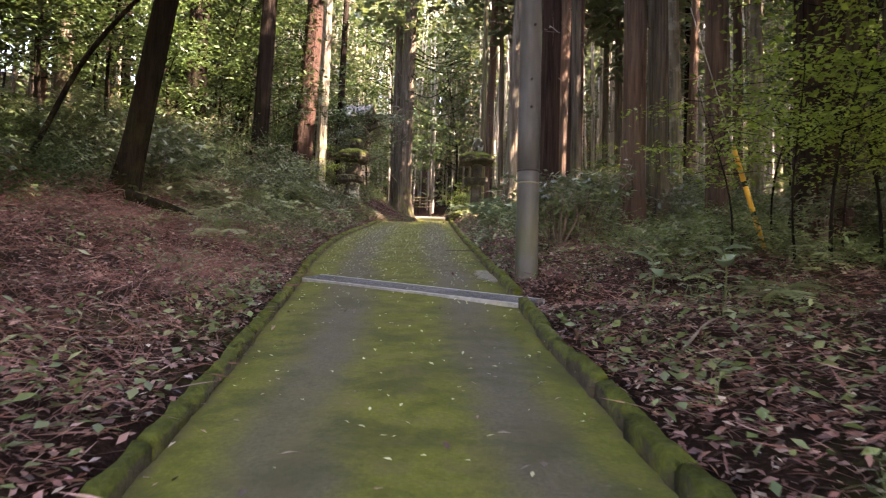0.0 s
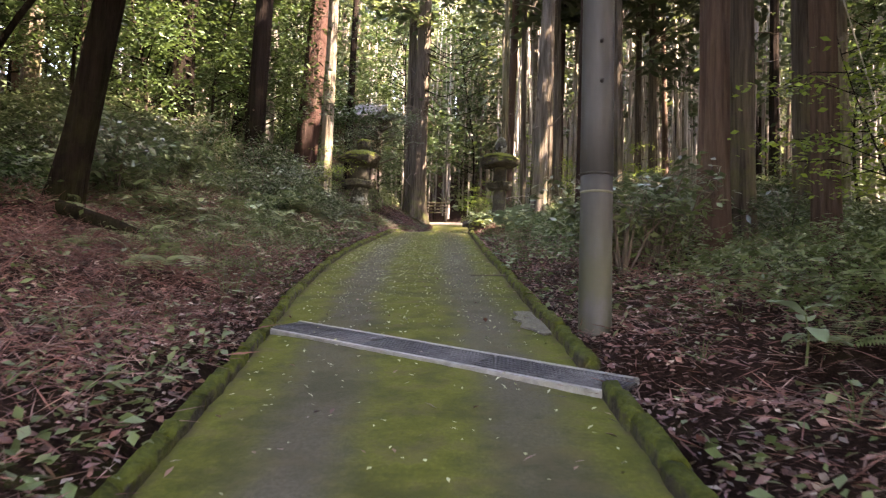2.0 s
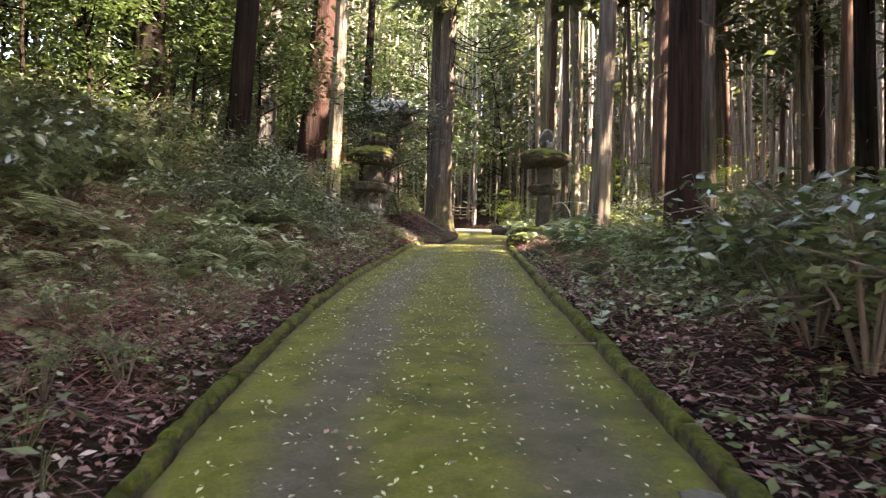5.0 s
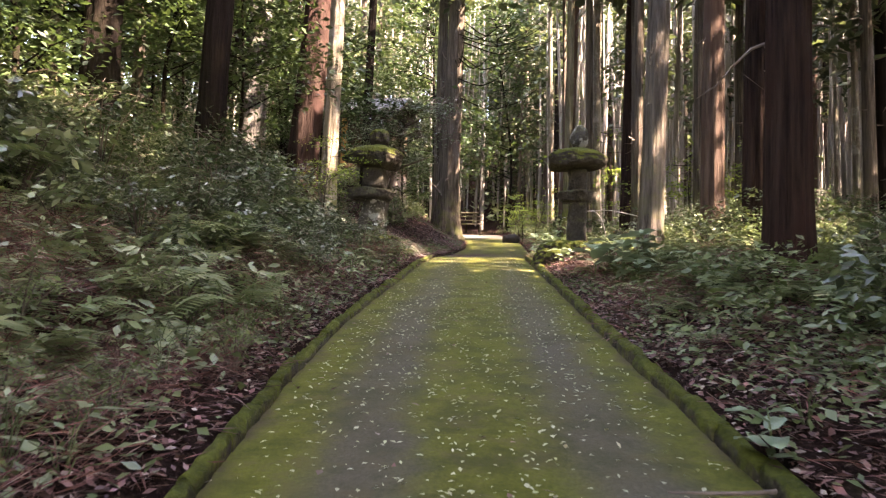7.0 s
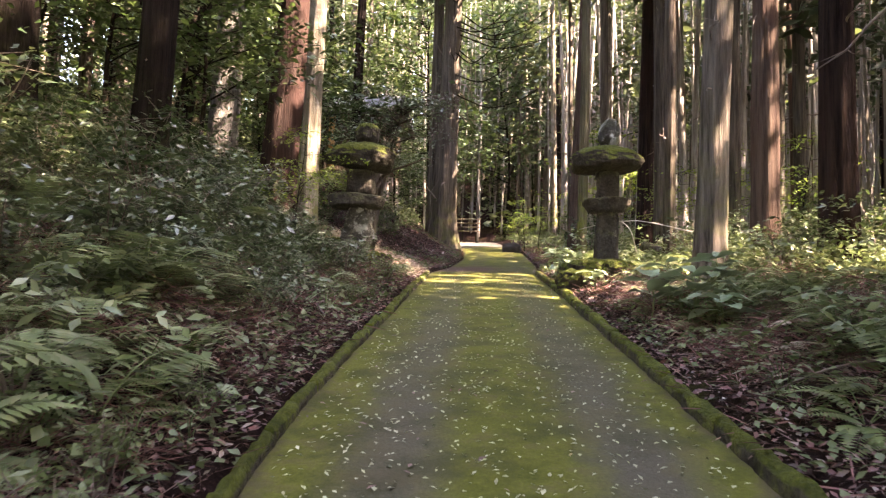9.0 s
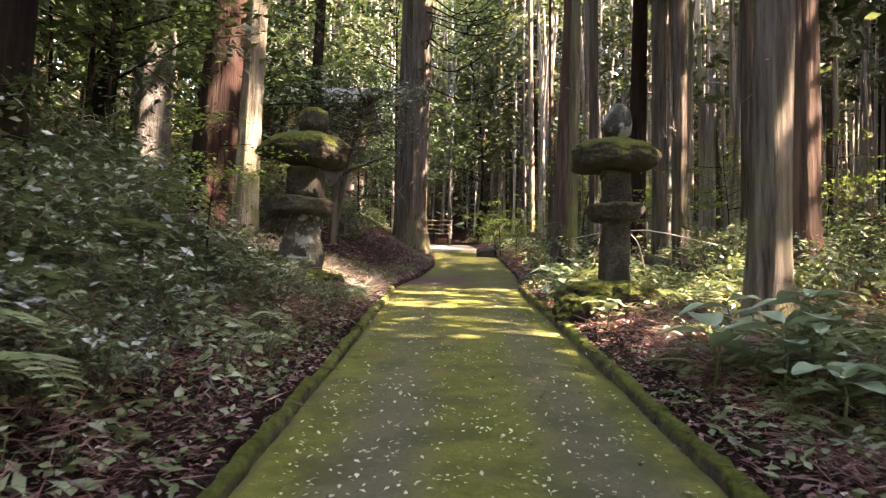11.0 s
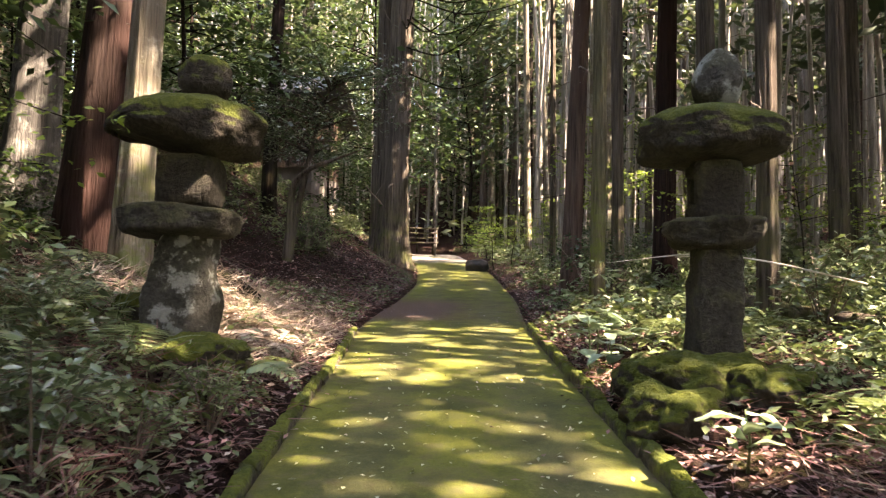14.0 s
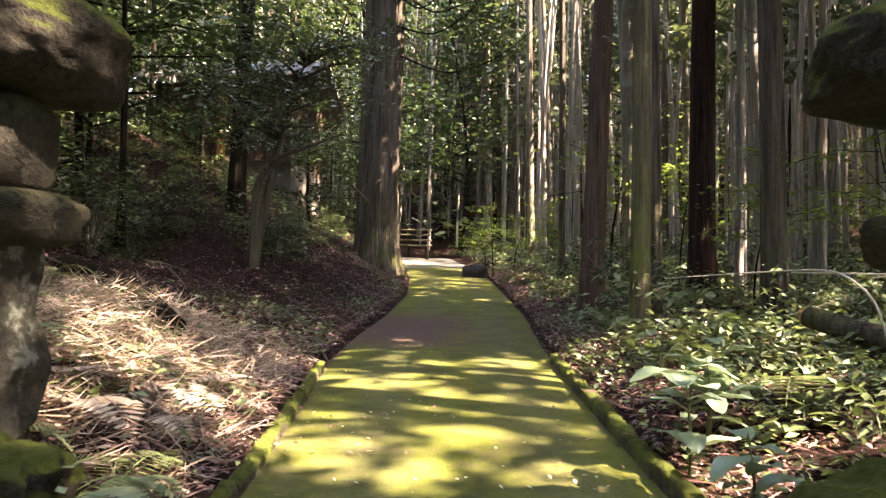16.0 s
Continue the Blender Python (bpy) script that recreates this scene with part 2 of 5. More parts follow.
def road_material():
    m, n, l, b = material("mossy_road", 0.8)
    uv = n.new("ShaderNodeSeparateXYZ")
    l.new(coords(n, "UV"), uv.inputs[0])
    c = coords(n)
    wide, mid, fine = noise_tex(n, l, c, 0.75, 4, 0.55), noise_tex(n, l, c, 3.5, 7, 0.65), noise_tex(n, l, c, 45, 6, 0.7)
    u = math_node(n, l, "ADD", uv.outputs[0], math_node(n, l, "MULTIPLY", math_node(n, l, "SUBTRACT", wide, 0.5), 0.16))
    d1 = math_node(n, l, "ABSOLUTE", math_node(n, l, "SUBTRACT", u, 0.27))
    d2 = math_node(n, l, "ABSOLUTE", math_node(n, l, "SUBTRACT", u, 0.77))
    near = math_node(n, l, "MINIMUM", d1, d2)
    track = span(n, l, math_node(n, l, "ADD", near, math_node(n, l, "MULTIPLY", math_node(n, l, "SUBTRACT", mid, 0.5), 0.16)), 0.03, 0.17, 0.92, 0)
    thin = span(n, l, wide, 0.35, 0.7, 1.0, 0.78)
    ahead = span(n, l, uv.outputs[1], 15.0, 26.0, 1.0, 0.35)
    track = math_node(n, l, "MULTIPLY", math_node(n, l, "MULTIPLY", track, thin), ahead)
    moss = ramp(n, l, math_node(n, l, "ADD", math_node(n, l, "MULTIPLY", mid, 0.6), math_node(n, l, "MULTIPLY", fine, 0.4)),
                [(0.3, (0.042, 0.049, 0.010)), (0.5, (0.098, 0.106, 0.019)), (0.70, (0.19, 0.195, 0.036))])
    grey = ramp(n, l, fine, [(0.3, (0.056, 0.048, 0.035)), (0.7, (0.115, 0.100, 0.075))])
    col = mix(n, l, track, moss, grey)
    stain = noise_tex(n, l, c, 1.9, 6, 0.7)
    col = mix(n, l, span(n, l, stain, 0.44, 0.64, 0, 0.68), col, (0.046, 0.046, 0.018))
    dirt = math_node(n, l, "MULTIPLY", span(n, l, mid, 0.5, 0.64), 0.55)
    col = mix(n, l, dirt, col, (0.085, 0.07, 0.04))
    edge = span(n, l, math_node(n, l, "ABSOLUTE", math_node(n, l, "SUBTRACT", uv.outputs[0], 0.5)), 0.455, 0.495, 0, 0.75)
    col = mix(n, l, math_node(n, l, "MULTIPLY", edge, span(n, l, mid, 0.35, 0.6)), col, (0.05, 0.035, 0.025))
    soil = math_node(n, l, "MULTIPLY", span(n, l, uv.outputs[1], 30.6, 32.2), span(n, l, uv.outputs[1], 35, 37, 1, 0))
    soil = math_node(n, l, "MULTIPLY", soil, span(n, l, math_node(n, l, "ADD", uv.outputs[0], math_node(n, l, "MULTIPLY", mid, 0.5)), 0.65, 0.95, 0.95, 0.25))
    col = mix(n, l, soil, col, (0.09, 0.055, 0.042))
    bare = span(n, l, uv.outputs[1], 49, 51)
    col = mix(n, l, math_node(n, l, "MULTIPLY", bare, span(n, l, mid, 0.3, 0.5, 0.5, 0.9)), col, (0.20, 0.185, 0.16))
    l.new(col, b.inputs["Base Color"])
    l.new(span(n, l, track, 0, 1, 0.97, 0.8), b.inputs["Roughness"])
    b.inputs["Specular IOR Level"].default_value = 0.15
    bump(n, l, b, math_node(n, l, "ADD", fine, math_node(n, l, "MULTIPLY", mid, 0.8)), 0.45, 0.02)
    return m


def stone_material(name, dark, light, moss, lichen=0.0, lo=0.02, hi=0.42, tone=0.85):
    m, n, l, b = material(name, 0.9)
    c = coords(n)
    fine, mid, wide = noise_tex(n, l, c, 30, 8, 0.7), noise_tex(n, l, c, 5, 6, 0.65), noise_tex(n, l, c, 1.7, 4)
    col = ramp(n, l, math_node(n, l, "ADD", math_node(n, l, "MULTIPLY", fine, 0.5), math_node(n, l, "MULTIPLY", mid, 0.5)), [(0.36, dark), (0.64, light)])
    if lichen:
        col = mix(n, l, span(n, l, mid, 0.50, 0.60, 0, lichen), col, (0.46, 0.48, 0.44))
    if moss:
        sep = n.new("ShaderNodeSeparateXYZ")
        l.new(n.new("ShaderNodeNewGeometry").outputs["Normal"], sep.inputs[0])
        up = math_node(n, l, "ADD", sep.outputs[2], math_node(n, l, "MULTIPLY", math_node(n, l, "SUBTRACT", mid, 0.5), 1.4))
        green = ramp(n, l, math_node(n, l, "ADD", math_node(n, l, "MULTIPLY", fine, 0.5), math_node(n, l, "MULTIPLY", mid, 0.5)), [(p_, tuple(tone * v_ for v_ in c_)) for p_, c_ in ((0.3, (0.03, 0.042, 0.008)), (0.5, (0.085, 0.105, 0.014)), (0.72, (0.19, 0.21, 0.03)))])
        col = mix(n, l, math_node(n, l, "MULTIPLY", span(n, l, up, lo, hi), moss), col, green)
    l.new(col, b.inputs["Base Color"])
    b.inputs["Specular IOR Level"].default_value = 0.2
    bump(n, l, b, math_node(n, l, "ADD", fine, mid), 1.0, 0.06)
    return m


GROUND, ASPHALT = ground_material(), road_material()
STONE_MOSS = stone_material("mossy_stone", (0.014, 0.012, 0.009), (0.07, 0.06, 0.044), 0.95)
STONE = stone_material("weathered_stone", (0.02, 0.018, 0.014), (0.085, 0.076, 0.058), 0.25)
STONE_PALE = stone_material("lichened_stone", (0.03, 0.029, 0.023), (0.11, 0.105, 0.085), 0.2, 0.6)
KERB = stone_material("mossy_concrete", (0.03, 0.025, 0.016), (0.12, 0.10, 0.07), 0.95, 0.0, 0.1, 0.6, 1.0)
CONCRETE = stone_material("bare_concrete", (0.14, 0.125, 0.10), (0.30, 0.275, 0.23), 0.2, 0.0, 0.75, 1.15)


def plain_metal(name, dark, light, metal, rough, scale=6):
    m, n, l, b = material(name, rough)
    l.new(ramp(n, l, noise_tex(n, l, coords(n), scale, 7, 0.65), [(0.3, dark), (0.7, light)]), b.inputs["Base Color"])
    b.inputs["Metallic"].default_value = metal
    return m


STEEL = plain_metal("galvanised_steel", (0.22, 0.21, 0.20), (0.40, 0.39, 0.37), 0.5, 0.5, 14)
BAR = plain_metal("grate_bars", (0.05, 0.05, 0.055), (0.13, 0.13, 0.14), 0.5, 0.5, 14)
BLACK = plain_metal("black_gap", (0.012, 0.011, 0.010), (0.03, 0.026, 0.022), 0, 0.9)
YELLOW = plain_metal("yellow_plastic", (0.42, 0.20, 0.02), (0.62, 0.33, 0.03), 0, 0.5, 3)
WOOD_DARK = bark_material("dark_timber", (0.03, 0.022, 0.017), (0.12, 0.085, 0.06))
WOOD_ORANGE = bark_material("fresh_timber", (0.30, 0.15, 0.06), (0.52, 0.29, 0.13))
ROOF = plain_metal("grey_roof_sheet", (0.07, 0.066, 0.06), (0.15, 0.14, 0.13), 0.1, 0.7, 3)
PLASTER = plain_metal("aged_plaster", (0.05, 0.043, 0.035), (0.12, 0.10, 0.08), 0, 0.9, 2)


def pole_material():
    m, n, l, b = material("weathered_pole", 0.6)
    c = coords(n)
    sep = n.new("ShaderNodeSeparateXYZ")
    l.new(c, sep.inputs[0])
    streak, blot = noise_tex(n, l, c, 7, 6, 0.6, (1, 1, 0.12)), noise_tex(n, l, c, 3, 6)
    col = ramp(n, l, streak, [(0.3, (0.040, 0.040, 0.041)), (0.7, (0.078, 0.078, 0.079))])
    alga = math_node(n, l, "MULTIPLY", span(n, l, sep.outputs[2], 0.6, 1.5, 0.75, 0.0), span(n, l, blot, 0.3, 0.55))
    col = mix(n, l, alga, col, (0.052, 0.055, 0.028))
    b.inputs["Specular IOR Level"].default_value = 0.25
    l.new(col, b.inputs["Base Color"])
    bump(n, l, b, streak, 0.15, 0.01)
    return m


POLE = pole_material()


# ---- mesh helpers ----
def mesh(name, verts, faces, mat, flat=False):
    me = bpy.data.meshes.new(name)
    me.from_pydata([tuple(v) for v in verts], [], faces)
    me.materials.append(mat)
    if not flat:
        me.shade_smooth()
    me.update()
    return me


def tri_mesh(name, verts, tris, mat):
    """A large mesh of triangles from arrays."""
    me = bpy.data.meshes.new(name)
    me.vertices.add(len(verts))
    me.vertices.foreach_set("co", np.ascontiguousarray(verts, np.float32).ravel())
    me.loops.add(tris.size)
    me.loops.foreach_set("vertex_index", np.ascontiguousarray(tris, np.int32).ravel())
    me.polygons.add(len(tris))
    me.polygons.foreach_set("loop_start", np.arange(0, tris.size, 3, dtype=np.int32))
    me.materials.append(mat)
    me.update(calc_edges=True)
    me.validate()
    return me


def part(name, me, parent, label="", m=None):
    ob = new(name, me)
    ob.parent = parent
    if m is not None:
        ob.matrix_basis = m
    return tagged(ob, label)


def thing(name, place, label, category, group="", kind="", rz=0.0):
    ob = new(name)
    ob.empty_display_size = 0.2
    ob.matrix_basis = pose(*place, 0, 0, rz)
    return tagged(ob, label, category, group, kind)


def unit(a):
    return a / np.maximum(np.linalg.norm(a, axis=-1, keepdims=True), 1e-9)


def leaf_arrays(p, d, nrm, length, width, fold=0.15):
    """Blades at p pointing along d with face normal nrm: two folded triangles each."""
    d = unit(d)
    side = unit(np.cross(d, nrm))
    up = np.cross(side, d)
    L, W = length[:, None], width[:, None]
    v = np.stack([p, p + d * L * 0.5 + side * W * 0.5 + up * W * fold, p + d * L, p + d * L * 0.5 - side * W * 0.5 + up * W * fold], 1).reshape(-1, 3)
    i = np.arange(len(p))[:, None] * 4
    return v, np.concatenate([i + [[0, 1, 2]], i + [[0, 2, 3]]], 1).reshape(-1, 3)


def blades(name, p, mat, size, r, flat=0.5, aspect=0.5, droop=0.0):
    """A cloud of leaves about the points p."""
    k = len(p)
    a = r.uniform(0, 2 * np.pi, k)
    d = np.stack([np.cos(a), np.sin(a), r.normal(-droop, 0.35, k)], 1)
    nrm = unit(np.stack([r.normal(0, 1 - flat, k), r.normal(0, 1 - flat, k), np.ones(k)], 1))
    ln = r.uniform(size[0], size[1], k)
    return tri_mesh(name, *leaf_arrays(p, d, nrm, ln, ln * aspect * r.uniform(0.8, 1.2, k)), mat)


def tube_arrays(path, radii, sides=6, seed=0, rough=0.0, ridges=0, cap=True):
    """A tube along a path of points, rough all round; radii per point."""
    path, radii = np.asarray(path, float), np.asarray(radii, float)
    tang = unit(np.gradient(path, axis=0))
    ref = np.where(np.abs(tang[:, 2:3]) > 0.9, [[1.0, 0, 0]], [[0, 0, 1.0]])
    a = unit(np.cross(tang, ref))
    for i in range(1, len(a)):
        a[i] = a[i - 1] - tang[i] * (a[i - 1] @ tang[i])
        a[i] /= max(np.linalg.norm(a[i]), 1e-9)
    b = np.cross(tang, a)
    th = np.linspace(0, 2 * np.pi, sides, endpoint=False)
    g = np.random.default_rng(seed)
    rad = np.repeat(radii[:, None], sides, 1)
    if ridges:
        s = np.linspace(0, 1, len(path))[:, None]
        ph = g.uniform(0, 6.28, 4)
        rad = rad * (1 + rough * (np.sin(ridges * th + ph[0] + 2.5 * np.sin(5 * s + ph[1])) + 0.6 * np.sin((ridges * 2 + 1) * th + ph[2] + 3 * np.sin(7 * s + ph[3]))))
    if rough:
        rows = np.linspace(0, len(path) - 1, max(3, len(path) // 5))
        grit = g.normal(0, 1, (len(rows), sides))
        grit = np.stack([np.interp(np.arange(len(path)), rows, grit[:, c]) for c in range(sides)], 1)
        rad = rad * (1 + rough * (0.75 * grit + 0.2 * g.normal(0, 1, rad.shape)))
    v = path[:, None] + a[:, None] * (np.cos(th)[None, :, None] * rad[..., None]) + b[:, None] * (np.sin(th)[None, :, None] * rad[..., None])
    k, j = np.meshgrid(np.arange(len(path) - 1), np.arange(sides), indexing="ij")
    q = np.stack([k * sides + j, k * sides + (j + 1) % sides, (k + 1) * sides + (j + 1) % sides, (k + 1) * sides + j], -1).reshape(-1, 4)
    v = v.reshape(-1, 3)
    t = np.concatenate([q[:, [0, 1, 2]], q[:, [0, 2, 3]]])
    if cap:
        e = len(v)
        v = np.concatenate([v, path[:1], path[-1:]])
        jj = np.arange(sides)
        s0 = (len(path) - 1) * sides
        t = np.concatenate([t, np.stack([np.full(sides, e), (jj + 1) % sides, jj], 1), np.stack([np.full(sides, e + 1), s0 + jj, s0 + (jj + 1) % sides], 1)])
    return v, t


def joined(items):
    vs, ts, o = [], [], 0
    for v, t in items:
        vs.append(v)
        ts.append(t + o)
        o += len(v)
    return np.concatenate(vs), np.concatenate(ts)


def smooth_tris(name, arrays, mat):
    me = tri_mesh(name, *arrays, mat)
    me.shade_smooth()
    return me


def box(x0, x1, y0, y1, z0, z1):
    v = np.array([(x, y, z) for x in (x0, x1) for y in (y0, y1) for z in (z0, z1)], float)
    q = [(0, 1, 3, 2), (4, 6, 7, 5), (0, 4, 5, 1), (2, 3, 7, 6), (0, 2, 6, 4), (1, 5, 7, 3)]
    return v, np.array([t for a, b, c, d in q for t in ((a, b, c), (a, c, d))])


def bent_box(x0, x1, y0, y1, z0, z1, bev=0.012):
    """A box with bevelled edges."""
    bm = bmesh.new()
    bmesh.ops.create_cube(bm, size=1, matrix=Matrix.Translation(((x0 + x1) / 2, (y0 + y1) / 2, (z0 + z1) / 2)) @ Matrix.Diagonal((x1 - x0, y1 - y0, z1 - z0, 1)))
    bmesh.ops.bevel(bm, geom=bm.edges[:], offset=min(bev, 0.45 * min(x1 - x0, y1 - y0, z1 - z0)), segments=2, affect="EDGES")
    return bm


def bm_mesh(name, bm, mat):
    me = bpy.data.meshes.new(name)
    bm.to_mesh(me)
    bm.free()
    me.materials.append(mat)
    return me


def rock(name, size, mat, seed, block=2.0, rough=0.12, detail=4, squash=None, slab=False):
    """A hewn or natural stone: a superellipsoid broken by noise, standing on z = 0."""
    bm = bmesh.new()
    bmesh.ops.create_icosphere(bm, subdivisions=detail, radius=1)
    off = Vector((seed * 7.3, seed * 3.1, seed * 1.7))
    for vert in bm.verts:
        p = vert.co.normalized()
        k = (abs(p.x) ** block + abs(p.y) ** block + abs(p.z) ** block) ** (-1 / block)
        if slab:
            k = (math.hypot(p.x, p.y) ** block + abs(p.z) ** block) ** (-1 / block)
        p = p * k
        q = Vector((p.x * size[0], p.y * size[1], p.z * size[2])) / max(size)
        p *= 1 + rough * noise.noise(q * 1.8 + off) + rough * 0.5 * noise.noise(q * 4.4 + off) + rough * 0.25 * noise.noise(q * 10 + off)
        if squash:
            p = Vector(squash(p))
        vert.co = Vector((p.x * size[0] / 2, p.y * size[1] / 2, (p.z + 1) * size[2] / 2))
    me = bm_mesh(name, bm, mat)
    me.shade_smooth()
    return me


# ---- ground and road ----
def grid_lines(lo, a, b, hi, step, grow=1.35):
    mid = list(np.arange(a, b + 1e-6, step))
    up, s = [mid[-1]], step
    while up[-1] < hi:
        s *= grow
        up.append(up[-1] + s)
    dn, s = [mid[0]], step
    while dn[-1] > lo:
        s *= grow
        dn.append(dn[-1] - s)
    return np.array(dn[:0:-1] + mid + up[1:])


gx, gy = grid_lines(-400, -12, 6, 400, 0.16), grid_lines(-60, -4, 46, 395, 0.2)
GX, GY = np.meshgrid(gx, gy, indexing="ij")
GZ = ground_z(GX, GY)
i, j = np.meshgrid(np.arange(len(gx) - 1), np.arange(len(gy) - 1), indexing="ij")
q = (i * len(gy) + j).ravel()
quads = np.stack([q, q + len(gy), q + len(gy) + 1, q + 1], 1)
me = tri_mesh("ground", np.stack([GX, GY, GZ], -1).reshape(-1, 3), np.concatenate([quads[:, [0, 1, 2]], quads[:, [0, 2, 3]]]), GROUND)
me.shade_smooth()
tagged(new("ground", me), "forest floor of dark soil under dead leaves", "ground", kind="structure")

ry = np.arange(-20, 110, 0.3)
us = np.linspace(0, 1, 13)
verts, uvs = [], []
for y in ry:
    l, r = left_x(y), right_x(y)
    for u in us:
        verts.append((l - 0.03 + (r - l + 0.06) * u, y, road_z(y) + 0.012 * math.sin(3.1 * y + 7 * u) * math.sin(9 * u) + 0.02 * (1 - (2 * u - 1) ** 2)))
        uvs.append((u, y))
k = len(us)
faces = [(a * k + b, a * k + b + 1, (a + 1) * k + b + 1, (a + 1) * k + b) for a in range(len(ry) - 1) for b in range(k - 1)]
me = mesh("road", verts, faces, ASPHALT)
layer = me.uv_layers.new(name="across")
layer.data.foreach_set("uv", np.array([uvs[lp.vertex_index] for lp in me.loops], np.float32).ravel())
tagged(new("road", me), "narrow asphalt lane overgrown with green moss between two worn wheel tracks", "road", kind="structure")


def kerb_run(name, edge, side, y0, y1, label, height, width, seed):
    """Kerb of short blocks along an edge of the road."""
    holder = tagged(new(name), label, "kerb", kind="structure")
    g = np.random.default_rng(seed)
    y = y0
    while y < y1 - 0.2:
        length = min(0.6, y1 - y)
        rows, segs = [], 5
        dz, dx = g.normal(0, 0.008), g.normal(0, 0.006)
        prof = [(0, -0.15), (0, height - 0.03), (0.025, height), (width - 0.03, height + 0.005), (width, height - 0.04), (width, -0.15)]
        verts = []
        for s in range(segs + 1):
            yy = y + 0.004 + (length - 0.008) * s / segs
            for px, pz in prof:
                w = 0.006 * g.normal(0, 1)
                verts.append((float(edge(yy)) + side * (px + dx + w), yy, float(road_z(yy)) + pz + dz + (0.010 * g.normal(0, 1) if pz > 0 else 0)))
        m_ = len(prof)
        faces = []
        for s in range(segs):
            for a in range(m_ - 1):
                f = (s * m_ + a, s * m_ + a + 1, (s + 1) * m_ + a + 1, (s + 1) * m_ + a)
                faces.append(f if side < 0 else f[::-1])
        e0 = tuple(range(m_))
        e1 = tuple(segs * m_ + a for a in range(m_))
        faces += [e0[::-1] if side < 0 else e0, e1 if side < 0 else e1[::-1]]
        part("kerb_block", mesh("kerb_block", verts, faces, KERB), holder)
        y += length
    return holder


kerb_run("kerb_1", left_x, -1, -6, 29.3, "low moss-covered concrete kerb against the leafy bank", 0.085, 0.11, 1)
kerb_run("kerb_2", right_x, 1, -6, 7.22, "low mossy concrete kerb ending at the drain grate", 0.11, 0.12, 2)
kerb_run("kerb_3", right_x, 1, 7.85, 30.45, "low mossy concrete kerb edging the road past the lantern", 0.10, 0.12, 3)

# ---- drain grate ----
def drain_grate():
    a, b = Vector((-2.78, 8.97, 0)), Vector((0.06, 7.36, 0))
    run = (b - a).normalized()
    length = (b - a).length
    slope = (float(road_z(b.y)) - float(road_z(a.y))) / length
    across = Vector((-run.y, run.x, 0.154 * run.x)).normalized()
    along = Vector((run.x, run.y, slope)).normalized()
    m = Matrix((along, across, along.cross(across))).transposed().to_4x4()
    m.translation = (a.x, a.y, float(road_z(a.y)) + 0.022)
    g = tagged(new("drain_grate"), "galvanised steel drain grate laid slantwise across the road", "drain grate")
    g.matrix_basis = m
    # Solid black plate under the bars; the channel's inner shade is its colour.
    part("channel", smooth_tris("channel", box(0, length, -0.19, 0.19, -0.03, -0.004), BLACK), g, "dark plate standing for the shade inside the drain channel")
    for s in (-1, 1):
        part("rail", bm_mesh("rail", bent_box(0, length, s * 0.205 - 0.024, s * 0.205 + 0.024, -0.03, 0.022, 0.006), STEEL), g, "pale steel edge angle")
    panel = length / 3
    items = [box(0.02 + k * (panel - 0.04) / 33, 0.028 + k * (panel - 0.04) / 33, -0.178, 0.178, 0, 0.016) for k in range(34)]
    items += [box(0.015, panel - 0.015, y - 0.005, y + 0.005, 0, 0.019) for y in np.linspace(-0.176, 0.176, 8)]
    me = tri_mesh("grating_panel", *joined(items), BAR)
    for k in range(3):
        part("grating_panel", me, g, m=pose(k * panel, 0, 0))


drain_grate()


# ---- utility pole ----
POLE_AT = (-0.03, 8.86)


def utility_pole():
    x, y = POLE_AT
    z = float(ground_z(x, y)) - 0.25
    p = thing("utility_pole", (x, y, z), "grey steel utility pole with a collar, greenish with algae low down", "utility pole")
    z0 = 2.78 - z
    part("lower_tube", smooth_tris("lower_tube", tube_arrays([(0, 0, h) for h in np.linspace(0, z0, 12)], np.linspace(0.140, 0.134, 12), 40), POLE), p)
    part("upper_tube", smooth_tris("upper_tube", tube_arrays([(0, 0, h) for h in np.linspace(z0 - 0.01, 9.0, 16)], np.linspace(0.139, 0.105, 16), 40), POLE), p)
    part("collar", smooth_tris("collar", tube_arrays([(0, 0, z0 - 0.022), (0, 0, z0 - 0.012), (0, 0, z0 + 0.0)], [0.137, 0.1435, 0.1435], 40), BLACK), p, "dark joint ring")
    part("painted_band", smooth_tris("painted_band", tube_arrays([(0, 0, z0 - 0.172), (0, 0, z0 - 0.152)], [0.1362, 0.1362], 40), plain_metal("faded_band", (0.12, 0.12, 0.07), (0.18, 0.18, 0.11), 0, 0.7)), p, "faded yellowish band")
    for h, a in ((3.54, -80), (3.88, -82), (4.56, -70)):
        r = 0.136
        c, s = math.cos(radians(a)), math.sin(radians(a))
        v, t = tube_arrays([(c * (r - 0.02), s * (r - 0.02), h - z), (c * (r + 0.012), s * (r + 0.012), h - z), (c * (r + 0.03), s * (r + 0.03), h - z + 0.004)], [0.016, 0.018, 0.012], 10)
        part("step_bolt", smooth_tris("step_bolt", (v, t), BLACK), p, "dark step bolt hole")


utility_pole()


